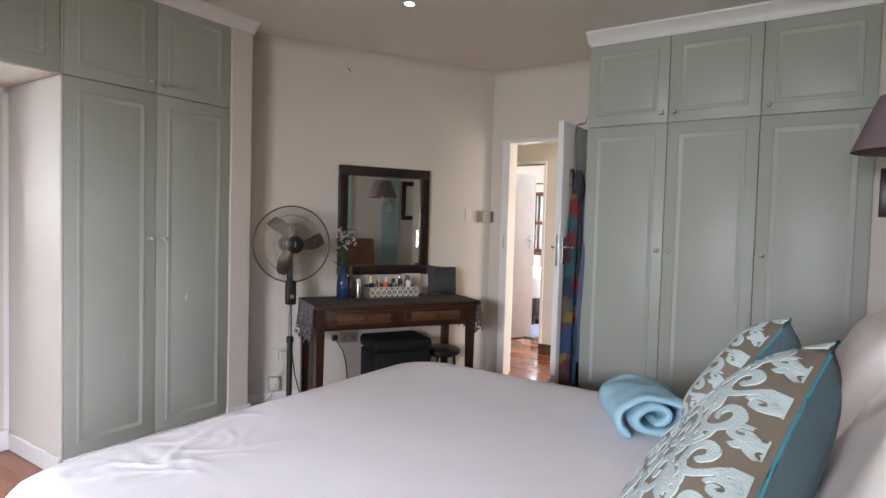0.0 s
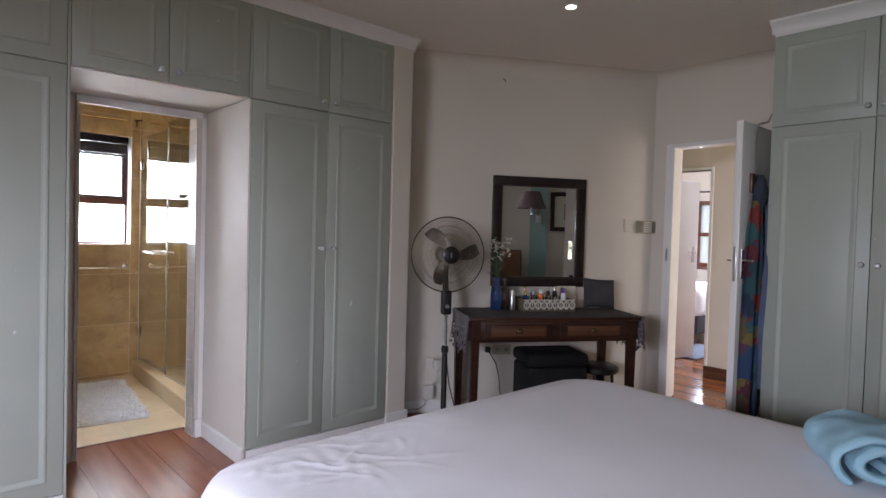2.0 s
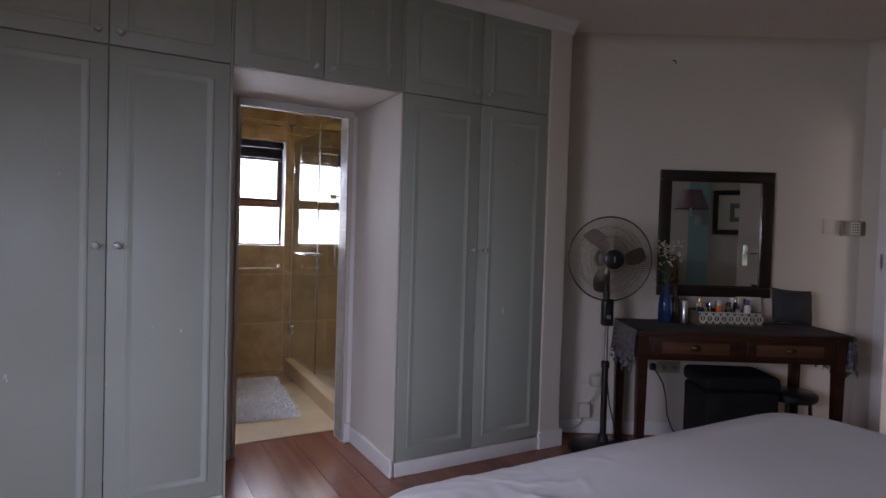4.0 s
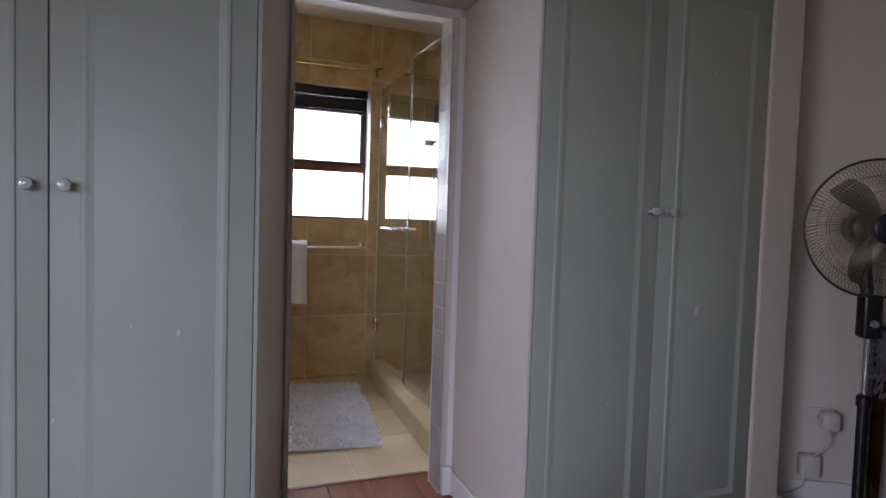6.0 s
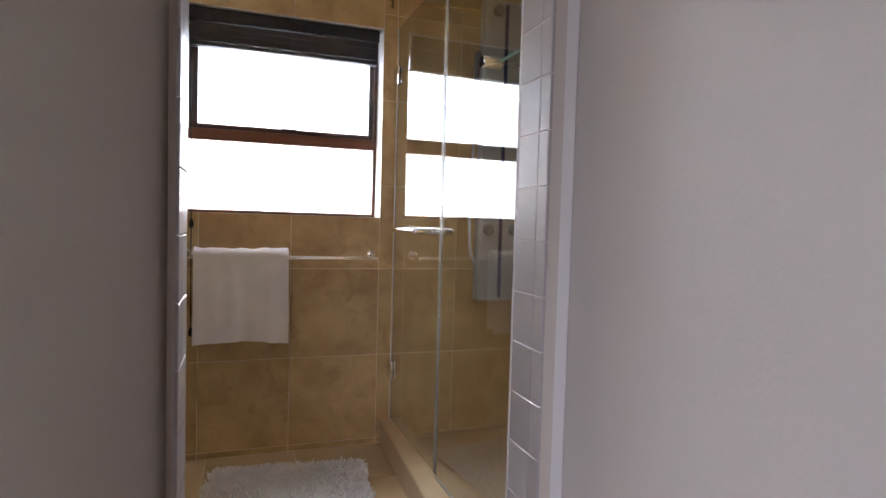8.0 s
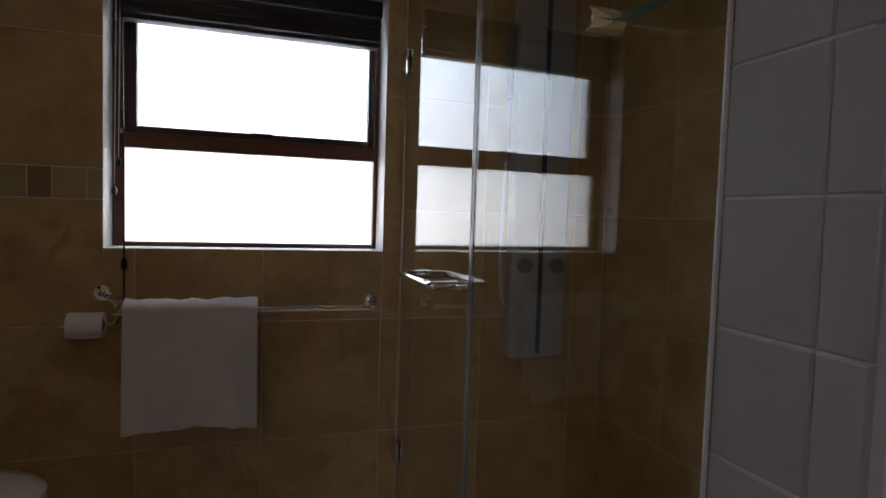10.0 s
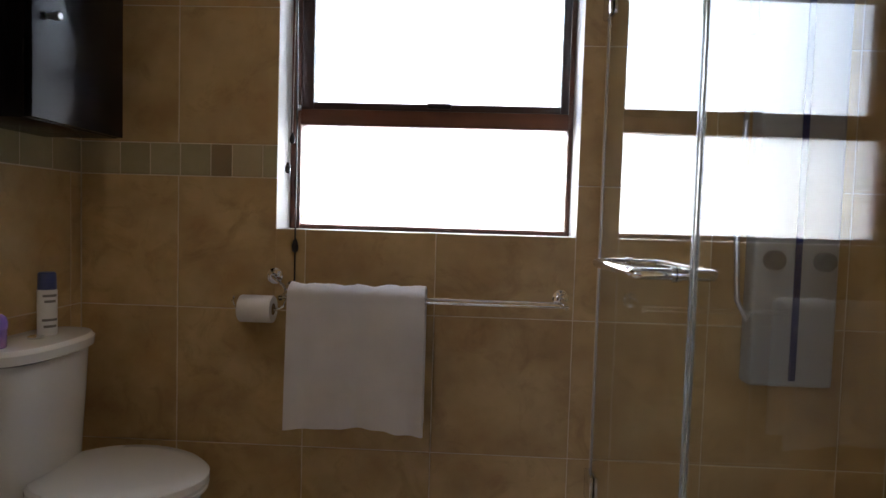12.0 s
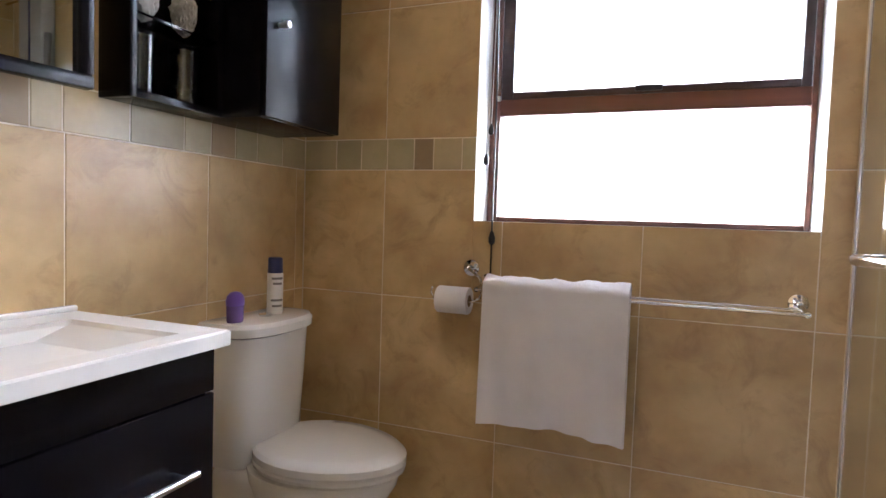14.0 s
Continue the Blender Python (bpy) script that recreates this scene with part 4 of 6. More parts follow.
def dressing_table():
    root = thing("dressing_table", "dark wooden dressing table with two drawers", "table", W)
    x0, x1, y0, y1 = 0.30, 1.52, -0.57, -0.08
    part("tabletop", boxes((x0 - 0.02, y0 - 0.02, TABLE_Z - 0.025, x1 + 0.02, y1, TABLE_Z), bevel=0.006), DARKWOOD, root)
    part("apron", boxes((x0 + 0.06, y0 + 0.012, 0.632, x1 - 0.06, y0 + 0.03, TABLE_Z - 0.026), (x0 + 0.012, y0 + 0.06, 0.632, x0 + 0.03, y1 - 0.06, TABLE_Z - 0.026),
                        (x1 - 0.03, y0 + 0.06, 0.632, x1 - 0.012, y1 - 0.06, TABLE_Z - 0.026), (x0 + 0.06, y1 - 0.03, 0.632, x1 - 0.06, y1 - 0.012, TABLE_Z - 0.026), bevel=0.002), DARKWOOD, root)
    for x in (x0, x1 - 0.062):
        for y in (y0, y1 - 0.06):
            bm = bmesh.new()
            v = box(bm, x, y, 0, x + 0.062, y + 0.06, TABLE_Z - 0.026)
            for q in v[:4]:
                q.co.x += 0.008 if q.co.x < x + 0.03 else -0.008
                q.co.y += 0.008 if q.co.y < y + 0.03 else -0.008
            bmesh.ops.bevel(bm, geom=bm.edges[:], offset=0.004, segments=2, affect="EDGES")
            part("leg", bm, DARKWOOD, root)
    mid = (x0 + x1) / 2
    for a, b in ((x0 + 0.09, mid - 0.03), (mid + 0.03, x1 - 0.09)):
        d = part("drawer", boxes((a, y0 - 0.002, 0.655, b, y0 + 0.02, 0.762), bevel=0.003), DARKWOOD, root)
        part("drawer_panel", boxes((a + 0.05, y0 - 0.006, 0.675, b - 0.05, y0 - 0.001, 0.742), bevel=0.0015), MIDWOOD, d, "lighter inlaid panel")
        c = (a + b) / 2
        bm = lathe(bmesh.new(), [(0.003, 0), (0.03, 0.001), (0.027, 0.01), (0.018, 0.017), (0.002, 0.02)], 20)
        moved(bm, Matrix.Translation((c, y0 - 0.006, 0.712)) @ pose(0, 0, 0, 90) @ Matrix.Diagonal((1, 0.6, 1, 1)))
        part("cup_pull", bm, BRASS, d, "aged brass cup pull")
    return root


dressing_table()


def runner():
    """Cloth over the table with sequinned hems that hang at both ends."""
    root = thing("table_runner", "grey lace runner with sequinned hem on the dressing table", "tablecloth", W)
    def top(u, v):
        x, y = 0.285 + 1.25 * u, -0.60 + 0.50 * v
        return (x, y, TABLE_Z + 0.006 + 0.002 * noise.noise((x * 14, y * 14, 0)))
    part("runner_top", sheet(bmesh.new(), 60, 26, top, 0.003), GREYCLOTH, root)
    for x, s in ((0.283, -1), (1.537, 1)):
        def side(u, v):
            d = 0.16 + 0.10 * (0.5 + 0.5 * math.sin(u * 2.2 + 0.4)) + 0.015 * math.sin(u * 40)
            return (x + s * (0.008 + 0.012 * math.sin(u * 22) * v + 0.02 * v), -0.60 + 0.46 * u, TABLE_Z + 0.006 - d * v)
        bm = sheet(bmesh.new(), 92, 40, side, 0.003)
        holes = []
        for fc in bm.faces:
            c = fc.calc_center_median()
            low = (TABLE_Z - c.z) / 0.22
            if noise.noise((c.y * 46, c.z * 46, 2.0)) + 0.25 * noise.noise((c.y * 110, c.z * 110, 5.0)) > 0.42 - 0.38 * low:
                holes.append(fc)
        bmesh.ops.delete(bm, geom=holes, context="FACES")
        part("hanging_hem", bm, SEQUIN, root, "sequinned hem hanging at the end")
    return root


runner()


def wall_mirror():
    root = thing("wall_mirror", "rectangular mirror in a wide black wooden frame", "mirror", W)
    x0, x1, z0, z1, fw = 0.588, 1.352, 0.965, 1.815, 0.068
    yf = -0.04
    for nm, d in (("frame_rail", (x0, yf, z1 - fw, x1, -0.004, z1)), ("frame_rail", (x0, yf, z0, x1, -0.004, z0 + fw)), ("frame_stile", (x0, yf, z0 + fw, x0 + fw, -0.004, z1 - fw)), ("frame_stile", (x1 - fw, yf, z0 + fw, x1, -0.004, z1 - fw))):
        part(nm, boxes(d, bevel=0.007, seg=2), FRAMEW, root)
    part("inner_bead", boxes((x0 + fw - 0.004, yf + 0.008, z0 + fw - 0.004, x0 + fw + 0.008, -0.012, z1 - fw), (x1 - fw - 0.008, yf + 0.008, z0 + fw, x1 - fw + 0.004, -0.012, z1 - fw),
                             (x0 + fw + 0.008, yf + 0.008, z0 + fw, x1 - fw - 0.008, -0.012, z0 + fw + 0.008), (x0 + fw + 0.008, yf + 0.008, z1 - fw - 0.008, x1 - fw - 0.008, -0.012, z1 - fw), bevel=0.0015), DARKWOOD, root)
    part("mirror_glass", boxes((x0 + fw - 0.01, -0.016, z0 + fw - 0.01, x1 - fw + 0.01, -0.010, z1 - fw + 0.01)), MIRROR, root, smooth=False)
    return root


wall_mirror()


def on_table(lx, ly, turn=0):
    return W @ pose(lx, ly, TABLE_Z + 0.008, 0, 0, turn)


def flower_vase():
    root = thing("flower_vase", "blue glass vase with dried white flowers", "vase", on_table(0.57, -0.24))
    part("vase", lathe(bmesh.new(), [(0.036, 0), (0.042, 0.01), (0.044, 0.10), (0.038, 0.16), (0.022, 0.195), (0.02, 0.225), (0.026, 0.24)], 24), BLUEGLASS, root)
    rng = random.Random(5)
    for k in range(16):
        a, sp, h = rng.uniform(0, 6.28), rng.uniform(0.01, 0.10), rng.uniform(0.36, 0.52)
        tip = Vector((sp * math.cos(a), sp * math.sin(a), h))
        part("stem", tube(bmesh.new(), [(0, 0, 0.2), (tip.x * 0.4, tip.y * 0.4, 0.2 + (h - 0.2) * 0.6), tip], 0.0016, 5), LEAF, root)
        bm = bmesh.new()
        for j in range(7):
            c = tip + Vector((rng.gauss(0, 0.016), rng.gauss(0, 0.016), rng.gauss(0, 0.016)))
            bmesh.ops.create_icosphere(bm, subdivisions=1, radius=rng.uniform(0.005, 0.010), matrix=Matrix.Translation(c) @ Matrix.Diagonal((1, 1, 0.6, 1)))
        part("blossom", bm, PETAL, root)
    bm = bmesh.new()
    for j in range(26):
        a, h = rng.uniform(0, 6.28), rng.uniform(0.24, 0.40)
        c, d = Vector((0.03 * math.cos(a), 0.03 * math.sin(a), h)), Vector((math.cos(a) * 0.05, math.sin(a) * 0.05, 0.03))
        sv = Vector((-math.sin(a), math.cos(a), 0)) * 0.008
        v = [bm.verts.new(p) for p in (c, c + d * 0.5 + sv, c + d, c + d * 0.5 - sv)]
        bm.faces.new(v)
    part("leaves", bm, LEAF, root)
    return root


flower_vase()
solo("bottle", lathe(bmesh.new(), [(0.033, 0), (0.036, 0.006), (0.036, 0.12), (0.026, 0.15), (0.014, 0.165), (0.013, 0.20), (0.017, 0.205), (0.017, 0.225)], 20), AMBERGLASS,
     "dark glass bottle on the dressing table", "bottle", on_table(0.645, -0.20))
root = thing("spray_can", "slim silver spray can on the dressing table", "can", on_table(0.69, -0.25))
part("body", lathe(bmesh.new(), [(0.021, 0), (0.022, 0.004), (0.022, 0.105), (0.017, 0.115)], 18), STEEL, root)
part("cap", lathe(bmesh.new(), [(0.016, 0.115), (0.016, 0.138), (0.012, 0.142)], 16), PAPER, root)


def tray():
    """Low rectangular tray with pierced leaf-pattern sides."""
    root = thing("inlaid_tray", "small wooden tray with pale carved leaf sides", "tray", on_table(0.95, -0.22))
    w, d, h = 0.20, 0.11, 0.084
    carved = mat("carved_wood", (0.16, 0.12, 0.075), 0.6, var=0.15, scale=20)
    part("bottom", boxes((-w, -d, 0, w, d, 0.008)), carved, root)
    for k, (a, b, c, e) in enumerate(((-w, -d, w, -d + 0.01), (-w, d - 0.01, w, d), (-w, -d + 0.01, -w + 0.01, d - 0.01), (w - 0.01, -d + 0.01, w, d - 0.01))):
        part("side", boxes((a, b, 0.008, c, e, h), bevel=0.002), carved, root)
    for side in (-1, 1):
        for k in range(9):
            cx = -w + 0.024 + k * 0.044
            bm = bmesh.new()
            for sg in (-1, 1):
                pts = [Vector((cx + sg * (0.003 + 0.017 * math.sin(math.pi * q)), side * (d + 0.0008) , 0.014 + 0.060 * q)) for q in np.linspace(0, 1, 7)]
                tube(bm, pts, 0.0055, 6)
            tube(bm, [(cx, side * (d + 0.0008), 0.016), (cx, side * (d + 0.0008), 0.07)], 0.0030, 6)
            part("leaf_inlay", bm, INLAY, root)
        bm = tube(bmesh.new(), [(-w, side * d, h - 0.003), (w, side * d, h - 0.003)], 0.004, 6)
        part("rim", bm, INLAY, root)
    return root


tray()
rng = random.Random(9)
kinds = [(BLUEGLASS, GOLDP), (PAPER, GOLDP), (GLASS, CHROME), (PAPER, NAVY), (ORANGE, PAPER), (AMBERGLASS, GOLDP), (GLASS, BLACK), (CREAM, ORANGE), (STEEL, BLACK), (BLUEGLASS, CHROME), (PAPER, PURPLE), (GOLDP, BLACK)]
names = {0: "blue glass perfume bottle", 1: "white bottle with gold cap", 2: "clear glass bottle with chrome cap", 3: "white tube with navy cap", 4: "orange plastic bottle", 5: "dark glass bottle",
         6: "clear bottle with black cap", 7: "cream jar with orange lid", 8: "steel tin with black cap", 9: "blue bottle with chrome cap", 10: "white bottle with purple cap", 11: "gold bottle with black cap"}
for k, (bmat, cmat) in enumerate(kinds):
    lx = 0.785 + 0.030 * k
    r, h = rng.uniform(0.014, 0.024), rng.uniform(0.11, 0.165)
    root = thing("toiletry_bottle", names[k] + " standing in the tray", "bottle", on_table(lx, -0.22 + (0.05 if k % 2 else -0.04)) @ pose(0, 0, 0.008), "toiletries in the tray")
    part("body", lathe(bmesh.new(), [(r * 0.95, 0), (r, 0.004), (r, h * 0.72), (r * 0.6, h * 0.78)], 14), bmat, root)
    part("cap", lathe(bmesh.new(), [(r * 0.62, h * 0.78), (r * 0.62, h * 0.98), (r * 0.5, h)], 14), cmat, root)
solo("small_card_box", boxes((-0.03, -0.02, 0, 0.03, 0.02, 0.15), bevel=0.002), CREAM, "small cream cardboard box among the toiletries", "box", on_table(1.06, -0.15, 6) @ pose(0, 0, 0.008))
solo("picture_card", boxes((-0.085, -0.006, 0, 0.085, 0.006, 0.16), bevel=0.002), CREAM, "pale framed card leaning under the mirror", "card", on_table(1.20, -0.06, 0) @ pose(0, 0, 0, -8))
bm, f = cushion_mesh(0.26, 0.23, 0.055)
solo("small_cushion", bm, CHARCOAL, "small grey cushion leaning on the dressing table", "cushion", on_table(1.42, -0.17, 0) @ pose(0, 0, 0.116, -12, 4, 0))
root = thing("storage_ottoman", "black padded storage box under the dressing table", "ottoman", W @ pose(0.99, -0.27, 0))
part("body", boxes((-0.225, -0.17, 0, 0.225, 0.17, 0.42), bevel=0.02, seg=3), OTTO, root)
bm = boxes((-0.235, -0.18, 0.425, 0.235, 0.18, 0.52), bevel=0.035, seg=4)
part("lid", bm, OTTO, root)
root = thing("low_stool", "low black round stool under the table", "stool", W @ pose(1.40, -0.25, 0))
part("seat", lathe(bmesh.new(), [(0.13, 0.34), (0.145, 0.355), (0.145, 0.385), (0.12, 0.40)], 24), BLACK, root)
for a in (45, 135, 225, 315):
    c, s_ = math.cos(radians(a)), math.sin(radians(a))
    part("leg", tube(bmesh.new(), [(0.10 * c, 0.10 * s_, 0.36), (0.125 * c, 0.125 * s_, 0)], 0.012, 8), BLACK, root)

# sockets, cable and wall fittings
def wall_plate(name, label, lx, z, w, h, mtl, holes=0, m=W):
    root = thing(name, label, "socket", m)
    part("plate", boxes((lx - w / 2, -0.012, z - h / 2, lx + w / 2, -0.0005, z + h / 2), bevel=0.004), mtl, root)
    for k in range(holes):
        x = lx - w / 2 + w * (k + 0.5) / holes
        part("outlet", lathe(bmesh.new(), [(0.003, 0), (0.017, 0), (0.017, 0.003), (0.003, 0.003)], 16) and moved(lathe(bmesh.new(), [(0.016, 0), (0.016, 0.004), (0.013, 0.005)], 16), Matrix.Translation((x, -0.012, z)) @ pose(0, 0, 0, 90)), GREYP, root)
    return root


wall_plate("wall_socket", "beige double wall socket under the dressing table", 0.70, 0.47, 0.15, 0.075, BEIGE, 2)
root = thing("power_plug", "black plug with a hanging cable", "plug", W)
part("plug_body", boxes((0.56, -0.05, 0.455, 0.60, -0.012, 0.50), bevel=0.008), BLACK, root)
part("cable", tube(bmesh.new(), [(0.58, -0.05, 0.47), (0.60, -0.07, 0.44), (0.635, -0.08, 0.38), (0.66, -0.08, 0.28), (0.67, -0.08, 0.17), (0.70, -0.09, 0.08), (0.75, -0.1, 0.012), (0.84, -0.12, 0.008)], 0.0045, 8), BLACK, root)
wall_plate("wall_socket", "white wall socket low on the wall behind the fan", 0.17, 0.38, 0.12, 0.08, ADAPT, 1)
root = thing("plug_adaptor", "white plug adaptor with a short cable in the wall socket", "adaptor", W)
part("body", boxes((0.155, -0.075, 0.335, 0.225, -0.0125, 0.415), bevel=0.012, seg=3), ADAPT, root)
part("cable", tube(bmesh.new(), [(0.19, -0.06, 0.336), (0.185, -0.075, 0.29), (0.16, -0.06, 0.24), (0.13, -0.045, 0.21)], 0.0045, 7), ADAPT, root)
root = thing("trickle_charger", "white plastic charger box fixed low on the wall", "charger", W)
part("body", boxes((0.085, -0.055, 0.115, 0.165, -0.0005, 0.215), bevel=0.010, seg=3), ADAPT, root)
part("cable", tube(bmesh.new(), [(0.11, -0.03, 0.116), (0.10, -0.035, 0.07), (0.05, -0.03, 0.035), (-0.05, -0.03, 0.03)], 0.005, 7), ADAPT, root)
root = thing("alarm_keypad", "beige alarm keypad on the wall beside the door", "keypad", W @ pose(1.905, 0, 1.455))
part("body", boxes((-0.088, -0.028, -0.052, 0.088, -0.0005, 0.052), bevel=0.006), BEIGE, root)
part("keypad_field", boxes((-0.03, -0.031, -0.04, 0.03, -0.027, 0.04), bevel=0.001), CREAM, root)
for i in range(3):
    for j in range(4):
        part("key", boxes((-0.024 + 0.017 * i, -0.034, -0.034 + 0.018 * j, -0.012 + 0.017 * i, -0.03, -0.022 + 0.018 * j), bevel=0.001), GREYP, root)
for x in (-0.082, 0.038):
    part("side_panel", boxes((x, -0.0295, -0.042, x + 0.042, -0.027, 0.042), bevel=0.001), OLIVE, root, "grey-brown side panel")
solo("light_switch", boxes((-0.03, -0.01, -0.05, 0.03, -0.0005, 0.05), bevel=0.004), PAINT, "light switch plate painted like the wall", "switch", W @ pose(1.735, 0, 1.465))
solo("strike_plate", boxes((DX0 - 0.045, DY - 0.011, 1.19, DX0 - 0.03, DY - 0.0085, 1.29)), STEEL, "small steel strike plate on the door frame", "strike plate")
solo("wall_hook", tube(bmesh.new(), [(0, 0, 0), (0.004, -0.03, -0.012), (0.01, -0.035, -0.035)], [0.004, 0.004, 0.003], 8), BLACK, "small dark hook near the top of the wall", "hook", W @ pose(0.648, 0, 2.555))


# ---- pedestal fan ----
def fan():
    root = thing("pedestal_fan", "black pedestal fan with a wire cage on a round base", "fan", pose(-3.10, 2.80, 0, 0, 0, 62))
    part("base", lathe(bmesh.new(), [(0.21, 0), (0.212, 0.012), (0.19, 0.028), (0.10, 0.045), (0.035, 0.06), (0.028, 0.10)], 40), BLACK, root)
    part("lower_pole", lathe(bmesh.new(), [(0.020, 0.08), (0.020, 0.52), (0.026, 0.525), (0.026, 0.56), (0.018, 0.57)], 16), BLACK, root)
    part("upper_pole", lathe(bmesh.new(), [(0.012, 0.56), (0.012, 0.82)], 14), CHROME, root)
    part("control_box", boxes((-0.034, -0.03, 0.79, 0.034, 0.035, 0.96), bevel=0.012, seg=3), BLACK, root)
    part("knob", moved(lathe(bmesh.new(), [(0.014, 0), (0.014, 0.014), (0.011, 0.018)], 14), Matrix.Translation((0, -0.03, 0.85)) @ pose(0, 0, 0, 90)), GREYP, root)
    part("neck", tube(bmesh.new(), [(0, 0.02, 0.95), (0, 0.05, 1.05), (0, 0.07, 1.15)], [0.022, 0.024, 0.03], 12), BLACK, root)
    hub = Vector((0, -0.0, 1.212))
    part("motor", moved(lathe(bmesh.new(), [(0.03, -0.02), (0.062, 0.0), (0.066, 0.07), (0.055, 0.11), (0.03, 0.125)], 24), Matrix.Translation((0, 0.03, 1.212)) @ pose(0, 0, 0, -90)), BLACK, root)
    R = 0.262
    # front and back shells of the cage: rings and radial wires
    for nm, s, depth in (("front_cage", -1, 0.075), ("back_cage", 1, 0.085)):
        bm = bmesh.new()
        def dome(r):
            return s * depth * (1 - (r / R) ** 2.4) - 0.02
        for r in (0.075, 0.14, 0.20, R - 0.002):
            tube(bm, [(r * math.cos(a), dome(r), 1.212 + r * math.sin(a)) for a in np.linspace(0, 2 * math.pi, 49)[:-1]], 0.0014, 5, True)
        for k in range(104):
            a = 2 * math.pi * k / 104
            tw = 0.28
            tube(bm, [(r * math.cos(a + tw * (r / R)), dome(r), 1.212 + r * math.sin(a + tw * (r / R))) for r in (0.05, 0.11, 0.17, 0.22, R)], 0.0011, 3)
        tagged(part(nm, bm, WIRE, root), kind="stuff")
    ring = [(R * math.cos(a), -0.02, 1.212 + R * math.sin(a)) for a in np.linspace(0, 2 * math.pi, 65)[:-1]]
    part("cage_rim", tube(bmesh.new(), ring, 0.0048, 8, True), RIM, root, "dark bronze rim")
    part("cage_badge", moved(lathe(bmesh.new(), [(0.060, 0), (0.060, 0.012), (0.050, 0.018)], 28), Matrix.Translation((0, -0.092, 1.212)) @ pose(0, 0, 0, 90)), BLACK, root)
    part("badge_mark", boxes((-0.006, -0.1125, 1.195, 0.004, -0.1095, 1.23)), STEEL, root)
    for k in range(3):
        a0 = radians(-8 + 120 * k)
        def blade(u, v):
            r = 0.035 + 0.185 * u
            half = (0.10 + 0.42 * math.sin(math.pi * min(1, 0.25 + 0.62 * u))) * (1 if u < 0.93 else 0.9)
            a = a0 + 0.35 * u + (v - 0.5) * 2 * half * 0.60
            return (r * math.cos(a), -0.02 + (v - 0.5) * 0.05, 1.212 + r * math.sin(a))
        part("blade", sheet(bmesh.new(), 14, 10, blade, 0.003), SMOKE, root)
    part("power_cable", tube(bmesh.new(), [(0.02, 0.02, 0.45), (0.05, 0.05, 0.28), (0.09, 0.06, 0.14), (0.13, 0.10, 0.05), (0.20, 0.14, 0.012), (0.30, 0.16, 0.008)], 0.0045, 7), BLACK, root)
    return root


fan()


# ---- bedside ----
root = thing("wall_lamp", "swing-arm wall lamp with a mauve fabric shade", "lamp", pose(0.62, 3.10, 1.70))
part("wall_plate", boxes((-0.025, -0.04, -0.16, -0.001, 0.04, 0.04), bevel=0.006), STEEL, root)
part("arm", tube(bmesh.new(), [(-0.02, 0, -0.06), (-0.10, 0.0, -0.06), (-0.22, -0.02, -0.05), (-0.36, -0.05, -0.05), (-0.36, -0.05, 0.03)], 0.008, 8), STEEL, root)
bm = bmesh.new()
sheet(bm, 40, 6, lambda u, v: (-0.36 + (0.20 - 0.09 * v) * math.cos(2 * math.pi * u), -0.05 + (0.20 - 0.09 * v) * math.sin(2 * math.pi * u), 0.025 + 0.225 * v), 0.003)
part("shade", bm, SHADE, root)
part("bulb", lathe(bmesh.new(), [(0.012, 0.02), (0.03, 0.07), (0.03, 0.10), (0.01, 0.13)], 14, (-0.36, -0.05, 0)), PAPER, root)
root = thing("framed_picture", "black-framed print with a pale mount on the wall", "picture", pose(0.62, 3.55, 1.70))
for d in ((-0.03, -0.29, 0.21, -0.001, 0.29, 0.27), (-0.03, -0.29, -0.27, -0.001, 0.29, -0.21), (-0.03, -0.29, -0.21, -0.001, -0.23, 0.21), (-0.03, 0.23, -0.21, -0.001, 0.29, 0.21)):
    part("frame_side", boxes(d, bevel=0.004), FRAMEW, root)
part("mount", boxes((-0.018, -0.23, -0.21, -0.002, 0.23, 0.21)), CREAM, root)
part("print_field", boxes((-0.021, -0.10, -0.11, -0.017, 0.10, 0.11)), GREYP, root)
part("print_shape", boxes((-0.024, -0.05, -0.06, -0.020, 0.06, 0.05), bevel=0.001), CREAM, root)
root = thing("small_picture", "small dark framed picture beside the wardrobe", "picture", pose(0.33, 3.94, 1.61))
part("frame", boxes((-0.12, -0.025, -0.13, 0.12, -0.001, 0.13), bevel=0.004), FRAMEW, root)
part("print_field", boxes((-0.085, -0.028, -0.095, 0.085, -0.024, 0.095)), GREYP, root)
for y0, y1 in ((2.98, 3.22), (1.9, 2.55)):
    structure("painted_panel", boxes((0.608, y0, 0.0, 0.6195, y1, H_CEIL)), TEAL, "teal painted strip of wall")

# ceiling downlight
root = thing("downlight", "small recessed ceiling downlight, lit", "downlight", pose(-2.15, 2.84, H_CEIL))
part("trim_ring", lathe(bmesh.new(), [(0.030, -0.001), (0.042, -0.004), (0.042, -0.0005), (0.030, -0.0005)], 28), TRIM, root)
part("bulb", lathe(bmesh.new(), [(0.002, -0.004), (0.029, -0.003), (0.029, -0.001), (0.002, -0.001)], 24), BULB, root)



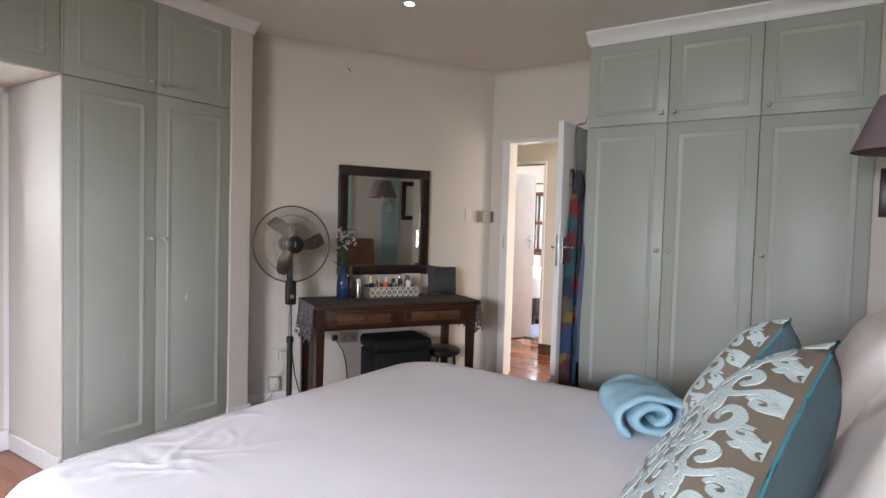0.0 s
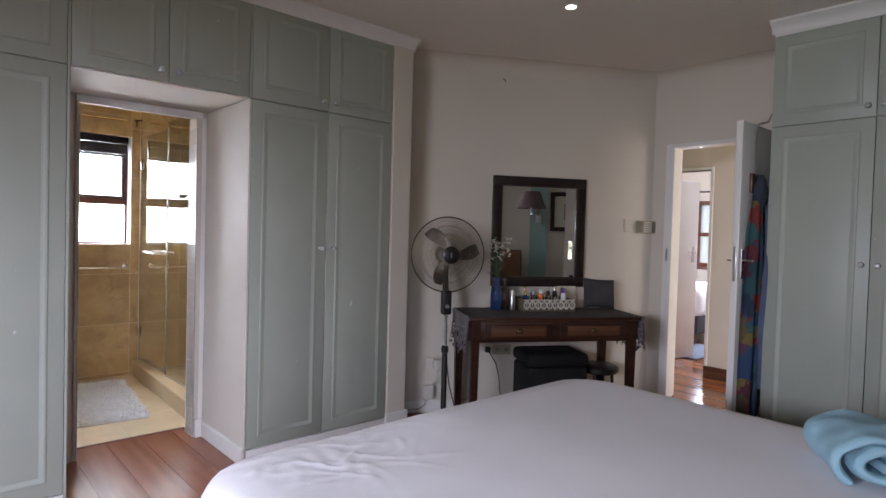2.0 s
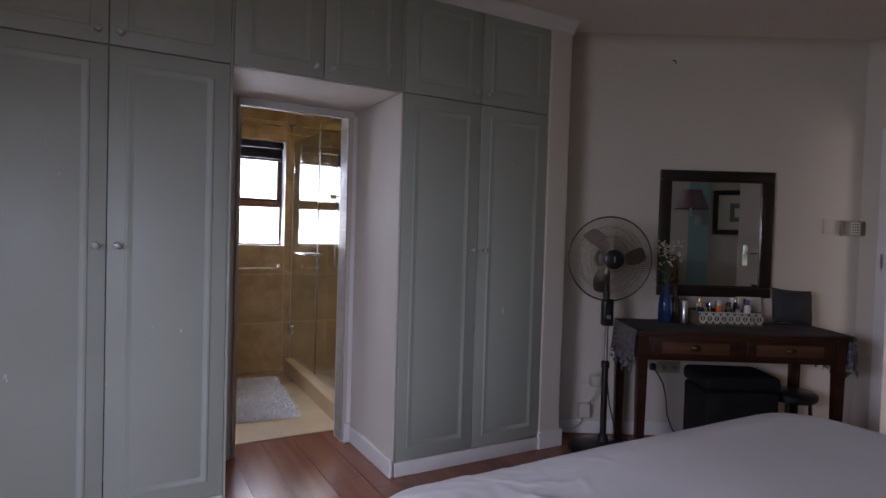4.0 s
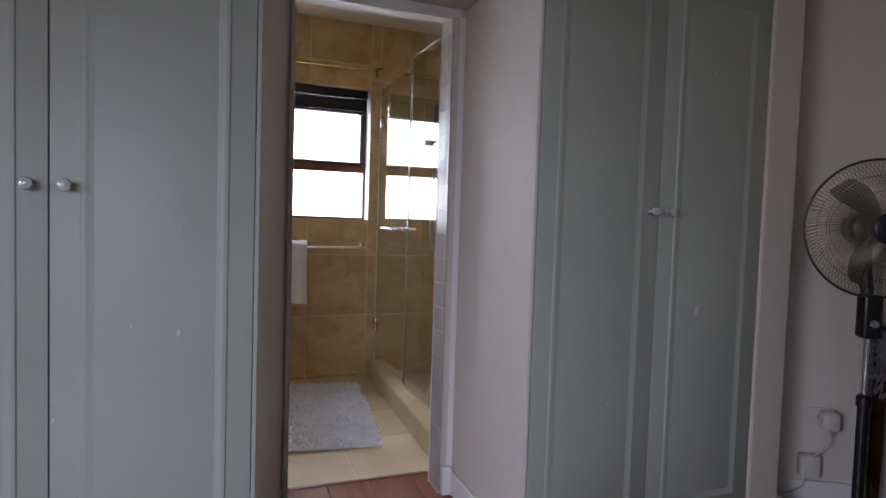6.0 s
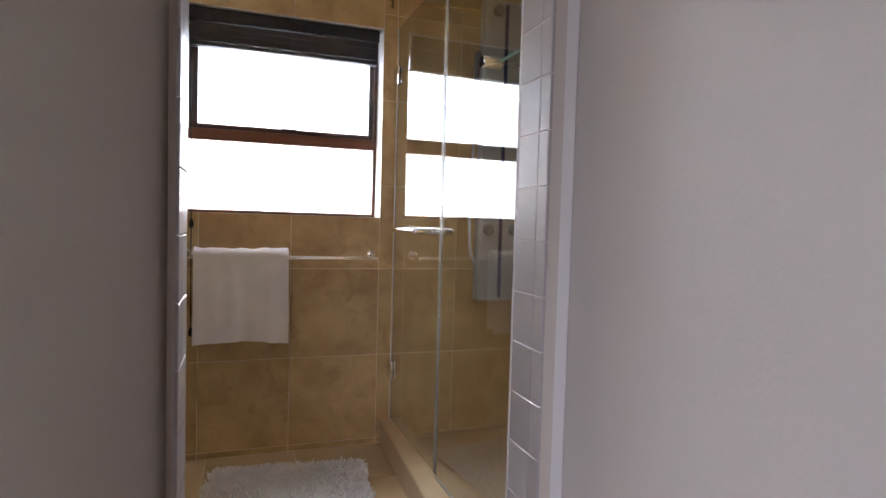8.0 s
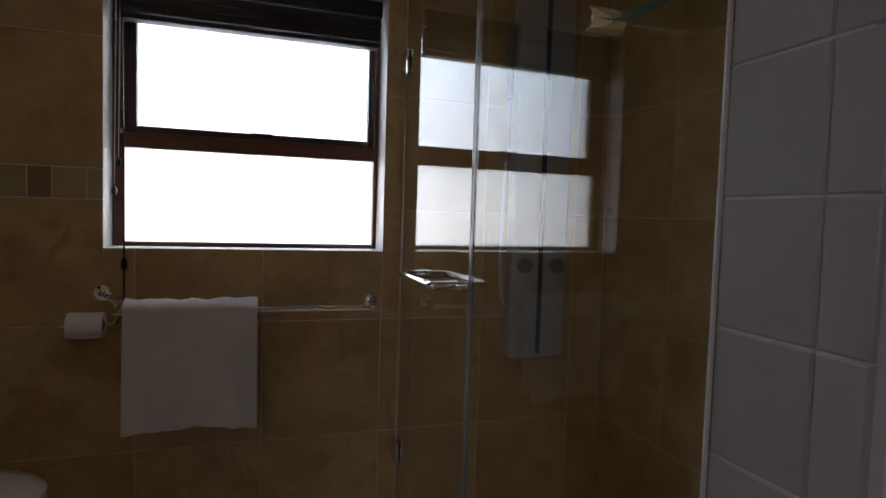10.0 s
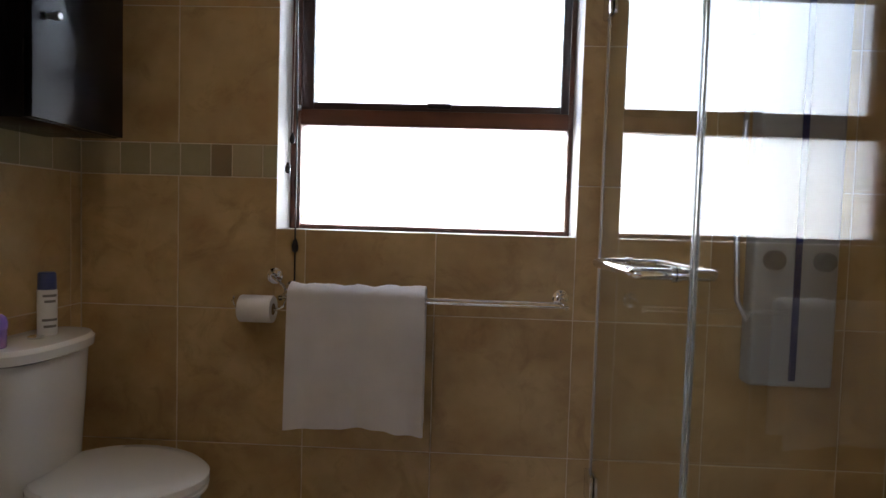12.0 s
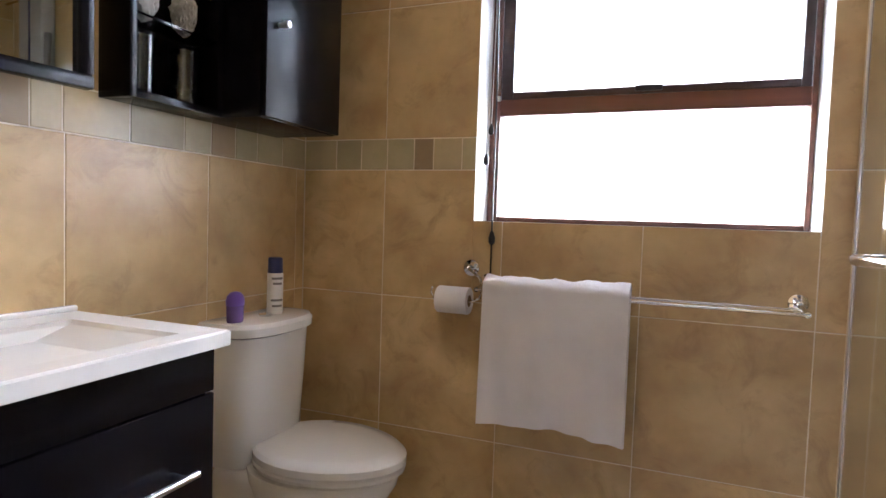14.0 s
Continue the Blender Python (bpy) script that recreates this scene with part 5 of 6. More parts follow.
# ---- bathroom shell ----
BW, BS, BN, BE, BC = -5.878, -0.136, 2.47, -4.048, 2.62
WY0, WY1, WZ0, WZ1 = 0.512, 1.473, 1.183, 2.14
TD, TB = 0.008, 0.0018  # a tile's thickness, and how far its face stands before the grout
wall_win = structure("wall_window", boxes((-6.12, BS - 0.12, 0, BW - TB, WY0 - 0.012, BC), (-6.12, WY1 + 0.012, 0, BW - TB, BN + 0.1, BC),
                                          (-6.12, WY0 - 0.012, 0, BW - TB, WY1 + 0.012, WZ0 - 0.012), (-6.12, WY0 - 0.012, WZ1 + 0.012, BW - TB, WY1 + 0.012, BC)), GROUT, "tiled bathroom wall with a window")
reveal = structure("window_reveal", boxes((-6.075, WY0 - 0.012, WZ0 - 0.012, BW - 0.002, WY1 + 0.012, WZ0), (-6.075, WY0 - 0.012, WZ1, BW - 0.002, WY1 + 0.012, WZ1 + 0.012),
                                          (-6.075, WY0 - 0.012, WZ0, BW - 0.002, WY0, WZ1), (-6.075, WY1, WZ0, BW - 0.002, WY1 + 0.012, WZ1)), TRIM, "white painted window reveal")
wall_basin = structure("wall_basin", boxes((-6.0, BS - 0.12, 0, BE + 0.1, BS - TB, BC)), GROUT, "tiled bathroom wall behind basin and toilet")
wall_shower = structure("wall_shower", boxes((-6.0, BN + TB, 0, BE + 0.1, BN + 0.12, BC)), GROUT, "tiled far wall of the shower")
wall_reveal = structure("wall_door_reveal", boxes((-4.040, 1.3590, 0, -3.925, 1.395, 2.05), (-4.040, 0.70, 0, -3.925, 0.7125, 2.05)), PAINT, "tiled edge of the bathroom opening")
bath_floor = structure("floor_bath", boxes((-6.0, BS - 0.1, -0.12, -4.14, BN + 0.1, -0.0016)), GROUT, "tiled bathroom floor")
structure("ceiling_bath", boxes((-6.0, BS - 0.12, BC, -3.96, BN + 0.12, BC + 0.08)), CEIL, "plain bathroom ceiling")
bm = bmesh.new()
for v in box(bm, BW, 1.495, 0, BE, 1.63, 0.128):
    if v.co.y < 1.55 and v.co.x > -5:
        v.co.y = 1.437
bmesh.ops.bevel(bm, geom=bm.edges[:], offset=0.004, segments=2, affect="EDGES")
root = thing("downlight", "small recessed bathroom downlight, lit", "downlight", pose(-4.95, 0.80, BC))
part("trim_ring", lathe(bmesh.new(), [(0.034, -0.001), (0.046, -0.004), (0.046, -0.0005), (0.034, -0.0005)], 28), TRIM, root)
part("bulb", lathe(bmesh.new(), [(0.002, -0.004), (0.033, -0.003), (0.033, -0.001), (0.002, -0.001)], 24), BULB, root)
kerb = structure("shower_kerb", bm, FTILE, "tiled kerb of the shower")
structure("shower_floor", boxes((BW, 1.62, 0, BE, BN, 0.03)), FTILE, "pale stone shower floor")

# window: outer frame, fixed lower light, top-hung sash above
win = structure("window_3", boxes((-6.075, WY0, WZ0, -6.015, WY0 + 0.035, WZ1), (-6.075, WY1 - 0.016, WZ0, -6.015, WY1, WZ1), (-6.075, WY0 + 0.035, WZ1 - 0.04, -6.015, WY1 - 0.016, WZ1),
                                  (-6.075, WY0 + 0.035, WZ0, -6.015, WY1 - 0.016, WZ0 + 0.016), (-6.075, WY0 + 0.035, 1.537, -6.008, WY1 - 0.016, 1.592), bevel=0.003), WINWOOD, "varnished wooden bathroom window with frosted panes")
part("sash", boxes((-6.06, WY0 + 0.037, 1.593, -6.012, WY0 + 0.078, WZ1 - 0.042), (-6.06, WY1 - 0.044, 1.593, -6.012, WY1 - 0.018, WZ1 - 0.042), (-6.06, WY0 + 0.078, 1.593, -6.012, WY1 - 0.044, 1.617),
                   (-6.06, WY0 + 0.078, WZ1 - 0.07, -6.012, WY1 - 0.044, WZ1 - 0.042), bevel=0.003), SASH, win)
part("catch", boxes((-6.012, 0.98, 1.60, -5.998, 1.06, 1.618), bevel=0.003), BLACK, win)
part("pane", boxes((-6.045, WY0 + 0.078, 1.617, -6.040, WY1 - 0.044, WZ1 - 0.07)), FROST, win, smooth=False).visible_shadow = False
part("pane", boxes((-6.045, WY0 + 0.035, WZ0 + 0.016, -6.040, WY1 - 0.016, 1.537)), FROST, win, smooth=False).visible_shadow = False
structure("backdrop", boxes((-6.72, 0.1, 0.6, -6.70, 1.9, 3.6)), SKYGLOW, "bright overcast sky outside the frosted window")
bm = boxes((-6.0, WY0 + 0.03, 1.585, -5.985, WY0 + 0.04, 1.60))
part("stay", bm, STEEL, win)


def blind():
    """Dark slatted blind drawn up to the head of the window."""
    root = thing("window_blind", "dark wooden slatted blind drawn up in the window head", "blind", pose(-5.93, 0.99, 0))
    part("headrail", boxes((-0.03, -0.465, 2.078, 0.03, 0.465, 2.137), bevel=0.004), BLINDW, root)
    for k in range(9):
        z = 2.066 - 0.0095 * k
        part("slat", moved(boxes((-0.025, -0.455, -0.00472, 0.025, 0.455, 0.00472)), pose(0.001 * (k % 3), 0, z, 0, 0, 0.2 * (k % 2))), BLINDW, root)
    part("bottom_rail", boxes((-0.027, -0.458, 1.962, 0.027, 0.458, 1.980), bevel=0.004), BLINDW, root)
    return root


blind()
root = thing("blind_cord", "dark blind cord with acorn toggles", "cord", pose(0, 0, 0))
part("cord", tube(bmesh.new(), [(-5.90, 0.56, 2.05), (-5.885, 0.572, 1.6), (-5.868, 0.577, 1.2), (-5.866, 0.578, 0.64)], 0.0028, 6), BLACK, root)
for z in (1.13, 0.62):
    part("toggle", lathe(bmesh.new(), [(0.004, -0.022), (0.010, -0.016), (0.011, 0.0), (0.006, 0.018), (0.003, 0.022)], 12, (-5.866, 0.578, z)), BLACK, root)
root = thing("pull_cord", "pale pull cords with dark toggles in the window reveal", "cord", pose(0, 0, 0))
for y, z in ((0.556, 1.475), (0.543, 1.38)):
    part("cord", tube(bmesh.new(), [(-5.90, y + 0.004, 2.06), (-5.89, y, z)], 0.0016, 5), PAPER, root)
    part("toggle", lathe(bmesh.new(), [(0.004, -0.018), (0.009, -0.012), (0.009, 0.0), (0.004, 0.014), (0.002, 0.018)], 12, (-5.89, y, z)), BLACK, root)
bm = tube(bmesh.new(), [(BW, 1.50, 2.29), (BW + 0.05, 1.50, 2.29), (BW + 0.06, 1.50, 2.26), (BW + 0.05, 1.50, 2.23)], 0.007, 8)
tube(bm, [(BW + 0.03, 1.49, 2.29), (BW + 0.03, 1.55, 2.30)], 0.008, 8)
solo("rail_bracket", bm, BRASS, "old brass rail bracket above the window", "bracket")
bm = tube(bmesh.new(), [(BW + 0.035, BS + 0.002, 2.268), (BW + 0.035, 1.415, 2.278)], 0.0065, 10)
solo("curtain_rail", bm, RAILBRASS, "slim brass curtain rail above the bathroom window", "curtain rail")
bm = tube(bmesh.new(), [(BW + 0.035, 1.62, 2.285), (BW + 0.035, BN - 0.002, 2.298)], 0.0065, 10)
solo("curtain_rail", bm, RAILBRASS, "slim brass rail high in the shower", "curtain rail")


# ---- shower screen ----
GY = 1.54


def shower_screen():
    root = thing("shower_screen", "frameless clear glass shower screen with a hinged door", "shower screen", pose(BW, GY + 0.004, 0.13, 0, 0, 1.5))
    o = Matrix.Translation((-BW, -GY, -0.13))
    door = part("glass_door", moved(boxes((-5.835, GY - 0.004, 0.145, -5.150, GY + 0.004, 2.14)), o), GLASS, root, smooth=False)
    fixed = part("fixed_pane", moved(boxes((-5.130, GY - 0.004, 0.132, -4.060, GY + 0.004, 2.20)), o), GLASS, root, smooth=False)
    for ob in (door, fixed):
        ob.visible_shadow = False
    for x0, x1, z1 in ((-5.154, -5.142, 2.14), (-5.139, -5.127, 2.20), (-5.850, -5.836, 2.14), (-4.059, -4.049, 2.20)):
        part("edge_seal", moved(boxes((x0, GY - 0.006, 0.14, x1, GY + 0.006, z1), bevel=0.001), o), SEAL if x0 > -5.83 else STEEL, root)
    part("bottom_channel", moved(boxes((-5.130, GY - 0.008, 0.128, -4.060, GY + 0.008, 0.134)), o), STEEL, root)
    for z in (1.90, 0.40):
        bm = boxes((-5.876, GY - 0.016, z - 0.045, -5.80, GY - 0.005, z + 0.045), (-5.876, GY + 0.005, z - 0.045, -5.80, GY + 0.016, z + 0.045), (-5.878, GY - 0.016, z - 0.045, -5.868, GY + 0.016, z + 0.045), bevel=0.003)
        part("hinge", moved(bm, o), CHROME, root, "chrome hinge")
    bm = bmesh.new()
    for sd in (-1, 1):
        pts = [(-5.235, GY + sd * 0.004, 1.127), (-5.235, GY + sd * 0.072, 1.127), (-5.238, GY + sd * 0.080, 1.127), (-5.245, GY + sd * 0.084, 1.127), (-5.545, GY + sd * 0.084, 1.127), (-5.552, GY + sd * 0.080, 1.127), (-5.555, GY + sd * 0.072, 1.127), (-5.555, GY + sd * 0.004, 1.127)]
        tube(bm, pts, 0.0125, 14)
        for x in (-5.235, -5.555):
            tube(bm, [(x, GY + sd * 0.004, 1.127), (x, GY + sd * 0.012, 1.127)], 0.017, 14)
    part("handle", moved(bm, o), CHROME, root, "chrome loop handle")
    return root


shower_screen()


def shower_column():
    root = thing("shower_column", "white shower panel with dark centre strip, knobs and a hose", "shower panel", pose(BW, 2.125, 0.75))
    part("panel", boxes((0.0005, -0.125, 0, 0.07, 0.125, 1.60), bevel=0.012, seg=3), PANELGREY, root)
    part("centre_strip", boxes((0.066, -0.008, 0.02, 0.074, 0.012, 1.58), bevel=0.002), NAVY, root, "dark blue centre strip")
    for y, z in ((-0.072, 0.385), (0.075, 0.385), (-0.05, 1.54)):
        bm = lathe(bmesh.new(), [(0.030, 0), (0.030, 0.02), (0.024, 0.03), (0.010, 0.034)], 20)
        part("knob", moved(bm, Matrix.Translation((0.070, y, z)) @ pose(0, 0, 0, 0, 90, 0)), GREYP, root)
    bm = tube(bmesh.new(), [(0.04, -0.126, 1.30), (0.05, -0.15, 1.1), (0.055, -0.165, 0.8), (0.055, -0.175, 0.45), (0.055, -0.165, 0.26), (0.055, -0.135, 0.20), (0.055, -0.105, 0.24), (0.06, -0.10, 0.40), (0.06, -0.12, 0.62), (0.06, -0.126, 0.75)], 0.0085, 8)
    part("hose", bm, STEEL, root)
    bm = tube(bmesh.new(), [(0.05, -0.15, 1.32), (0.06, -0.16, 1.18), (0.075, -0.165, 1.05)], [0.018, 0.015, 0.012], 10)
    part("hand_shower", bm, GREYP, root)
    return root


shower_column()
root = thing("glass_shelf", "small green-edged glass shelf held by a chrome clamp beside the shower", "shelf", pose(-4.0465, 1.40, 1.570))
part("shelf_pane", boxes((-0.235, 0.015, -0.004, -0.0005, 0.128, 0.004)), GLASS, root, smooth=False)
part("shelf_edge", boxes((-0.235, 0.012, -0.004, -0.0005, 0.0145, 0.004)), EDGEGLASS, root, "green polished edge")
bm = bmesh.new()
ring = [(0.0115, 0.0), (0.0145, 0.0), (0.0155, 0.002), (0.0155, 0.046), (0.0130, 0.050), (0.002, 0.050)]
lathe(bm, ring, 28)
clamp = part("clamp", moved(bm, Matrix.Translation((-0.235, -0.035, -0.004)) @ pose(0, 0, 0, -90)), CHROME, root, "chrome clamp")
bm = lathe(bmesh.new(), [(0.0114, 0.004), (0.001, 0.004)], 24)
part("clamp_socket", moved(bm, Matrix.Translation((-0.235, -0.035, -0.004)) @ pose(0, 0, 0, -90)), BLACK, clamp)
part("clamp", moved(lathe(bmesh.new(), ring, 28), Matrix.Translation((-0.03, 0.062, -0.004)) @ pose(0, 0, 0, -90)), CHROME, root)


# ---- towel rail, towel, paper ----
def towel_rail():
    root = thing("towel_rail", "double chrome towel rail on the tiled wall", "towel rail", pose(BW, 1.0, 0.982))
    for y in (-0.43, 0.43):
        bm = lathe(bmesh.new(), [(0.025, 0), (0.025, 0.005), (0.019, 0.008), (0.011, 0.010), (0.009, 0.03)], 24)
        moved(bm, Matrix.Translation((0.0005, y, 0.008)) @ pose(0, 0, 0, 0, 90, 0))
        tube(bm, [(0.02, y, 0.008), (0.10, y, -0.004), (0.128, y, -0.006)], 0.008, 10)
        mount = part("mount", bm, CHROME, root)
        part("screw", moved(lathe(bmesh.new(), [(0.005, 0), (0.004, 0.003)], 8), Matrix.Translation((0.007, y, 0.028)) @ pose(0, 0, 0, 0, 90, 0)), GREYP, mount)
    part("bar", tube(bmesh.new(), [(0.082, -0.43, 0.0), (0.082, 0.43, 0.0)], 0.0042, 10), CHROME, root)
    part("bar", tube(bmesh.new(), [(0.126, -0.435, -0.006), (0.126, 0.435, -0.006)], 0.0042, 10), CHROME, root)
    return root


towel_rail()


def hand_towel():
    bm = bmesh.new()

    def f(u, v):
        y = 0.598 + 0.412 * v
        s = u * 1.02
        wob = 0.012 * math.sin(v * 7 + 1) + 0.011 * math.sin(v * 17 + u * 2) + 0.006 * math.sin(v * 31 + 1.5) + 0.006 * noise.noise((v * 9, u * 3, 1))
        hem = 0.012 * math.sin(v * 5 + 2.2) + (0.022 if v > 0.72 else 0.0) * min(1, max(0, (v - 0.72) * 12))
        front = 0.402 + hem * 0.3
        if s < 0.42:
            return (BW + 0.058 + 0.4 * wob, y, 0.60 + 0.40 * (s / 0.42))
        if s < 0.58:
            a = math.pi * (s - 0.42) / 0.16
            ripple = 0.007 * noise.noise((v * 9, a, 2)) + 0.003 * noise.noise((v * 34, a, 5))
            return (BW + 0.106 - 0.048 * math.cos(a), y, 1.0 + 0.030 * math.sin(a) + ripple)
        q = (s - 0.58) / 0.44
        return (BW + 0.154 + 0.6 * wob * q + 0.006 * q, y + 0.008 * q * math.sin(v * 3), 1.0 - front * q)
    sheet(bm, 100, 60, f, 0.011)
    return solo("hand_towel", bm, TOWEL, "white towel folded over the chrome rail", "towel", pose(0, 0, -0.008))


hand_towel()
root = thing("toilet_paper_holder", "chrome wire toilet paper holder on the tiled wall", "paper holder", pose(BW, 0.50, 1.022))
bm = lathe(bmesh.new(), [(0.026, 0), (0.026, 0.006), (0.018, 0.010), (0.010, 0.012), (0.008, 0.03)], 22)
part("mount", moved(bm, Matrix.Translation((0.0005, 0.012, 0.008)) @ pose(0, 0, 0, 0, 90, 0)), CHROME, root)
pts = [(0.03, 0.012, 0.008), (0.05, 0.03, 0.0), (0.055, 0.055, -0.015), (0.058, 0.068, -0.045), (0.06, 0.06, -0.08), (0.06, 0.045, -0.092), (0.06, -0.095, -0.092), (0.06, -0.105, -0.07), (0.058, -0.10, -0.055)]
part("wire_arm", tube(bmesh.new(), pts, 0.0042, 8), CHROME, root)
root = thing("toilet_roll", "white toilet paper roll on the holder", "toilet roll", pose(BW + 0.06, 0.475, 0.930))
bm = bmesh.new()
prof = [(0.019, -0.052), (0.041, -0.052), (0.043, -0.049), (0.043, 0.049), (0.041, 0.052), (0.019, 0.052)]
rows = [[(r * math.cos(2 * math.pi * k / 36), y, r * math.sin(2 * math.pi * k / 36)) for k in range(36)] for r, y in prof]
rows = [[bm.verts.new(p) for p in row] for row in rows]
for a, b in zip(rows, rows[1:] + rows[:1]):
    for k in range(36):
        bm.faces.new((a[k], a[(k + 1) % 36], b[(k + 1) % 36], b[k]))
part("paper", bm, LINEN, root)
CARD = mat("brown_card", (0.25, 0.17, 0.10), 0.9)
part("core", tube(bmesh.new(), [(0, -0.0515, 0), (0, 0.0515, 0)], 0.0188, 20), CARD, root)


# ---- toilet ----
def loft(bm, sections):
    rows = [[bm.verts.new(p) for p in s_] for s_ in sections]
    n = len(rows[0])
    for a, b in zip(rows, rows[1:]):
        for k in range(n):
            bm.faces.new((a[k], a[(k + 1) % n], b[(k + 1) % n], b[k]))
    bm.faces.new(rows[0][::-1])
    bm.faces.new(rows[-1])
    return bm


def dee(hx, y0, y1, z, n=32, power=2.6):
    """Outline with a flat back and a bowed front."""
    pts = []
    for k in range(n):
        a = math.pi * k / (n - 1)
        c, s_ = math.cos(a), math.sin(a)
        pts.append((hx * math.copysign(abs(c) ** (2 / power), c), y0 + (y1 - y0) * (0.35 + 0.65 * abs(s_) ** (2 / power)) if 0 < k < n - 1 else y0 + (y1 - y0) * 0.35, z))
    pts += [(-hx, y0, z), (hx, y0, z)]
    return pts


def oval(hx, y0, y1, z, n=40, egg=0.12):
    cy, hy = (y0 + y1) / 2, (y1 - y0) / 2
    return [(hx * math.cos(2 * math.pi * k / n) * (1 - egg * math.sin(2 * math.pi * k / n)), cy + hy * math.sin(2 * math.pi * k / n), z) for k in range(n)]


def toilet():
    root = thing("toilet", "white close-coupled ceramic toilet with closed lid", "toilet", pose(-5.555, BS, 0))
    bm = loft(bmesh.new(), [dee(0.150, 0.004, 0.150, 0.44), dee(0.160, 0.004, 0.160, 0.47), dee(0.172, 0.004, 0.172, 0.70), dee(0.176, 0.004, 0.178, 0.825)])
    part("cistern", bm, CERAMIC, root)
    bm = loft(bmesh.new(), [dee(0.176, 0.002, 0.182, 0.827), dee(0.188, 0.001, 0.192, 0.832), dee(0.190, 0.001, 0.194, 0.856), dee(0.180, 0.004, 0.186, 0.868), dee(0.15, 0.01, 0.16, 0.871)])
    lid = part("cistern_lid", bm, CERAMIC, root)
    part("flush_button", lathe(bmesh.new(), [(0.020, 0), (0.020, 0.006), (0.016, 0.008)], 20, (0.01, 0.10, 0.8705)), CHROME, lid)
    bm = loft(bmesh.new(), [oval(0.115, 0.10, 0.42, 0.0), oval(0.105, 0.10, 0.41, 0.10), oval(0.115, 0.09, 0.44, 0.22), oval(0.150, 0.09, 0.50, 0.33), oval(0.178, 0.08, 0.545, 0.40), oval(0.182, 0.08, 0.552, 0.430), oval(0.172, 0.09, 0.54, 0.436)])
    part("bowl", moved(bm, Matrix.Diagonal((1, 1, 1.045, 1))), CERAMIC, root)
    part("back_shelf", boxes((-0.14, 0.004, 0.30, 0.14, 0.20, 0.44), bevel=0.03, seg=4), CERAMIC, root)
    bm = loft(bmesh.new(), [oval(0.172, 0.115, 0.556, 0.438), oval(0.186, 0.105, 0.568, 0.442), oval(0.188, 0.103, 0.570, 0.452), oval(0.180, 0.11, 0.560, 0.458)])
    part("seat", moved(bm, Matrix.Translation((0, 0, 0.02))), CERAMIC, root)
    bm = loft(bmesh.new(), [oval(0.178, 0.112, 0.562, 0.460), oval(0.188, 0.104, 0.571, 0.463), oval(0.188, 0.104, 0.571, 0.482), oval(0.178, 0.112, 0.560, 0.492), oval(0.140, 0.15, 0.52, 0.497), oval(0.07, 0.24, 0.43, 0.499)])
    part("seat_lid", moved(bm, Matrix.Translation((0, 0, 0.02))), CERAMIC, root)
    for x in (-0.07, 0.07):
        part("hinge", tube(bmesh.new(), [(x - 0.02, 0.105, 0.483), (x + 0.02, 0.105, 0.483)], 0.011, 10), CERAMIC, root)
    return root


toilet()
root = thing("aerosol_can", "white and blue air freshener can on the cistern", "aerosol can", pose(-5.60, -0.045, 0.871))
part("body", lathe(bmesh.new(), [(0.023, 0), (0.0245, 0.004), (0.0245, 0.125), (0.020, 0.133)], 20), PAPER, root)
part("cap", lathe(bmesh.new(), [(0.0225, 0.126), (0.0235, 0.13), (0.022, 0.172), (0.019, 0.176)], 20), NAVY, root, "navy blue cap")
for z, w in ((0.108, 0.9), (0.092, 0.7), (0.04, 1.0), (0.022, 0.8)):
    bm = bmesh.new()
    sheet(bm, 10, 1, lambda u, v: (0.0249 * math.sin((u - 0.5) * w * 1.7 + 0.6), 0.0249 * math.cos((u - 0.5) * w * 1.7 + 0.6), z + 0.007 * v))
    part("label_bar", bm, GREYP, root)
root = thing("gel_freshener", "purple gel air freshener on the cistern", "air freshener", pose(-5.415, -0.04, 0.871))
part("cup", lathe(bmesh.new(), [(0.025, 0), (0.027, 0.004), (0.028, 0.048)], 20, sy=0.75), LILAC, root, "translucent lilac cup")
part("dome", lathe(bmesh.new(), [(0.029, 0.0485), (0.030, 0.062), (0.026, 0.076), (0.016, 0.085), (0.003, 0.088)], 20, sy=0.75), PURPLE, root)



# ---- vanity with basin ----
def vanity():
    x0, x1, yb, yf = -4.985, -4.36, BS + 0.0, 0.285
    root = thing("vanity_unit", "dark espresso vanity cabinet with two drawers", "vanity", pose((x0 + x1) / 2, 0.07, 0))
    o = Matrix.Translation((-(x0 + x1) / 2, -0.07, 0))
    part("body", moved(boxes((x0, yb + 0.002, 0.10, x1, yf - 0.02, 0.845), (x0, yb + 0.002, 0.845, x0 + 0.018, yf - 0.02, 0.9215), (x1 - 0.018, yb + 0.002, 0.845, x1, yf - 0.02, 0.9215), bevel=0.002), o), ESPRESSO, root)
    part("foot_plinth", moved(boxes((x0 + 0.03, yb + 0.03, 0, x1 - 0.03, yf - 0.06, 0.10)), o), ESPRESSO, root)
    for z0, z1, hz in ((0.833, 0.919, None), (0.47, 0.829, 0.70), (0.11, 0.466, 0.34)):
        d = part("drawer_front", moved(boxes((x0 + 0.001, yf - 0.0195, z0, x1 - 0.001, yf, z1), bevel=0.002), o), ESPRESSO, root)
        if hz:
            bm = tube(bmesh.new(), [(x0 + 0.075, yf + 0.034, hz), (x1 - 0.075, yf + 0.034, hz)], 0.0068, 12)
            for x in (x0 + 0.10, x1 - 0.10):
                tube(bm, [(x, yf, hz), (x, yf + 0.034, hz)], 0.006, 10)
            part("handle", moved(bm, o), CHROME, d, "chrome bar handle")
    return root


vanity()


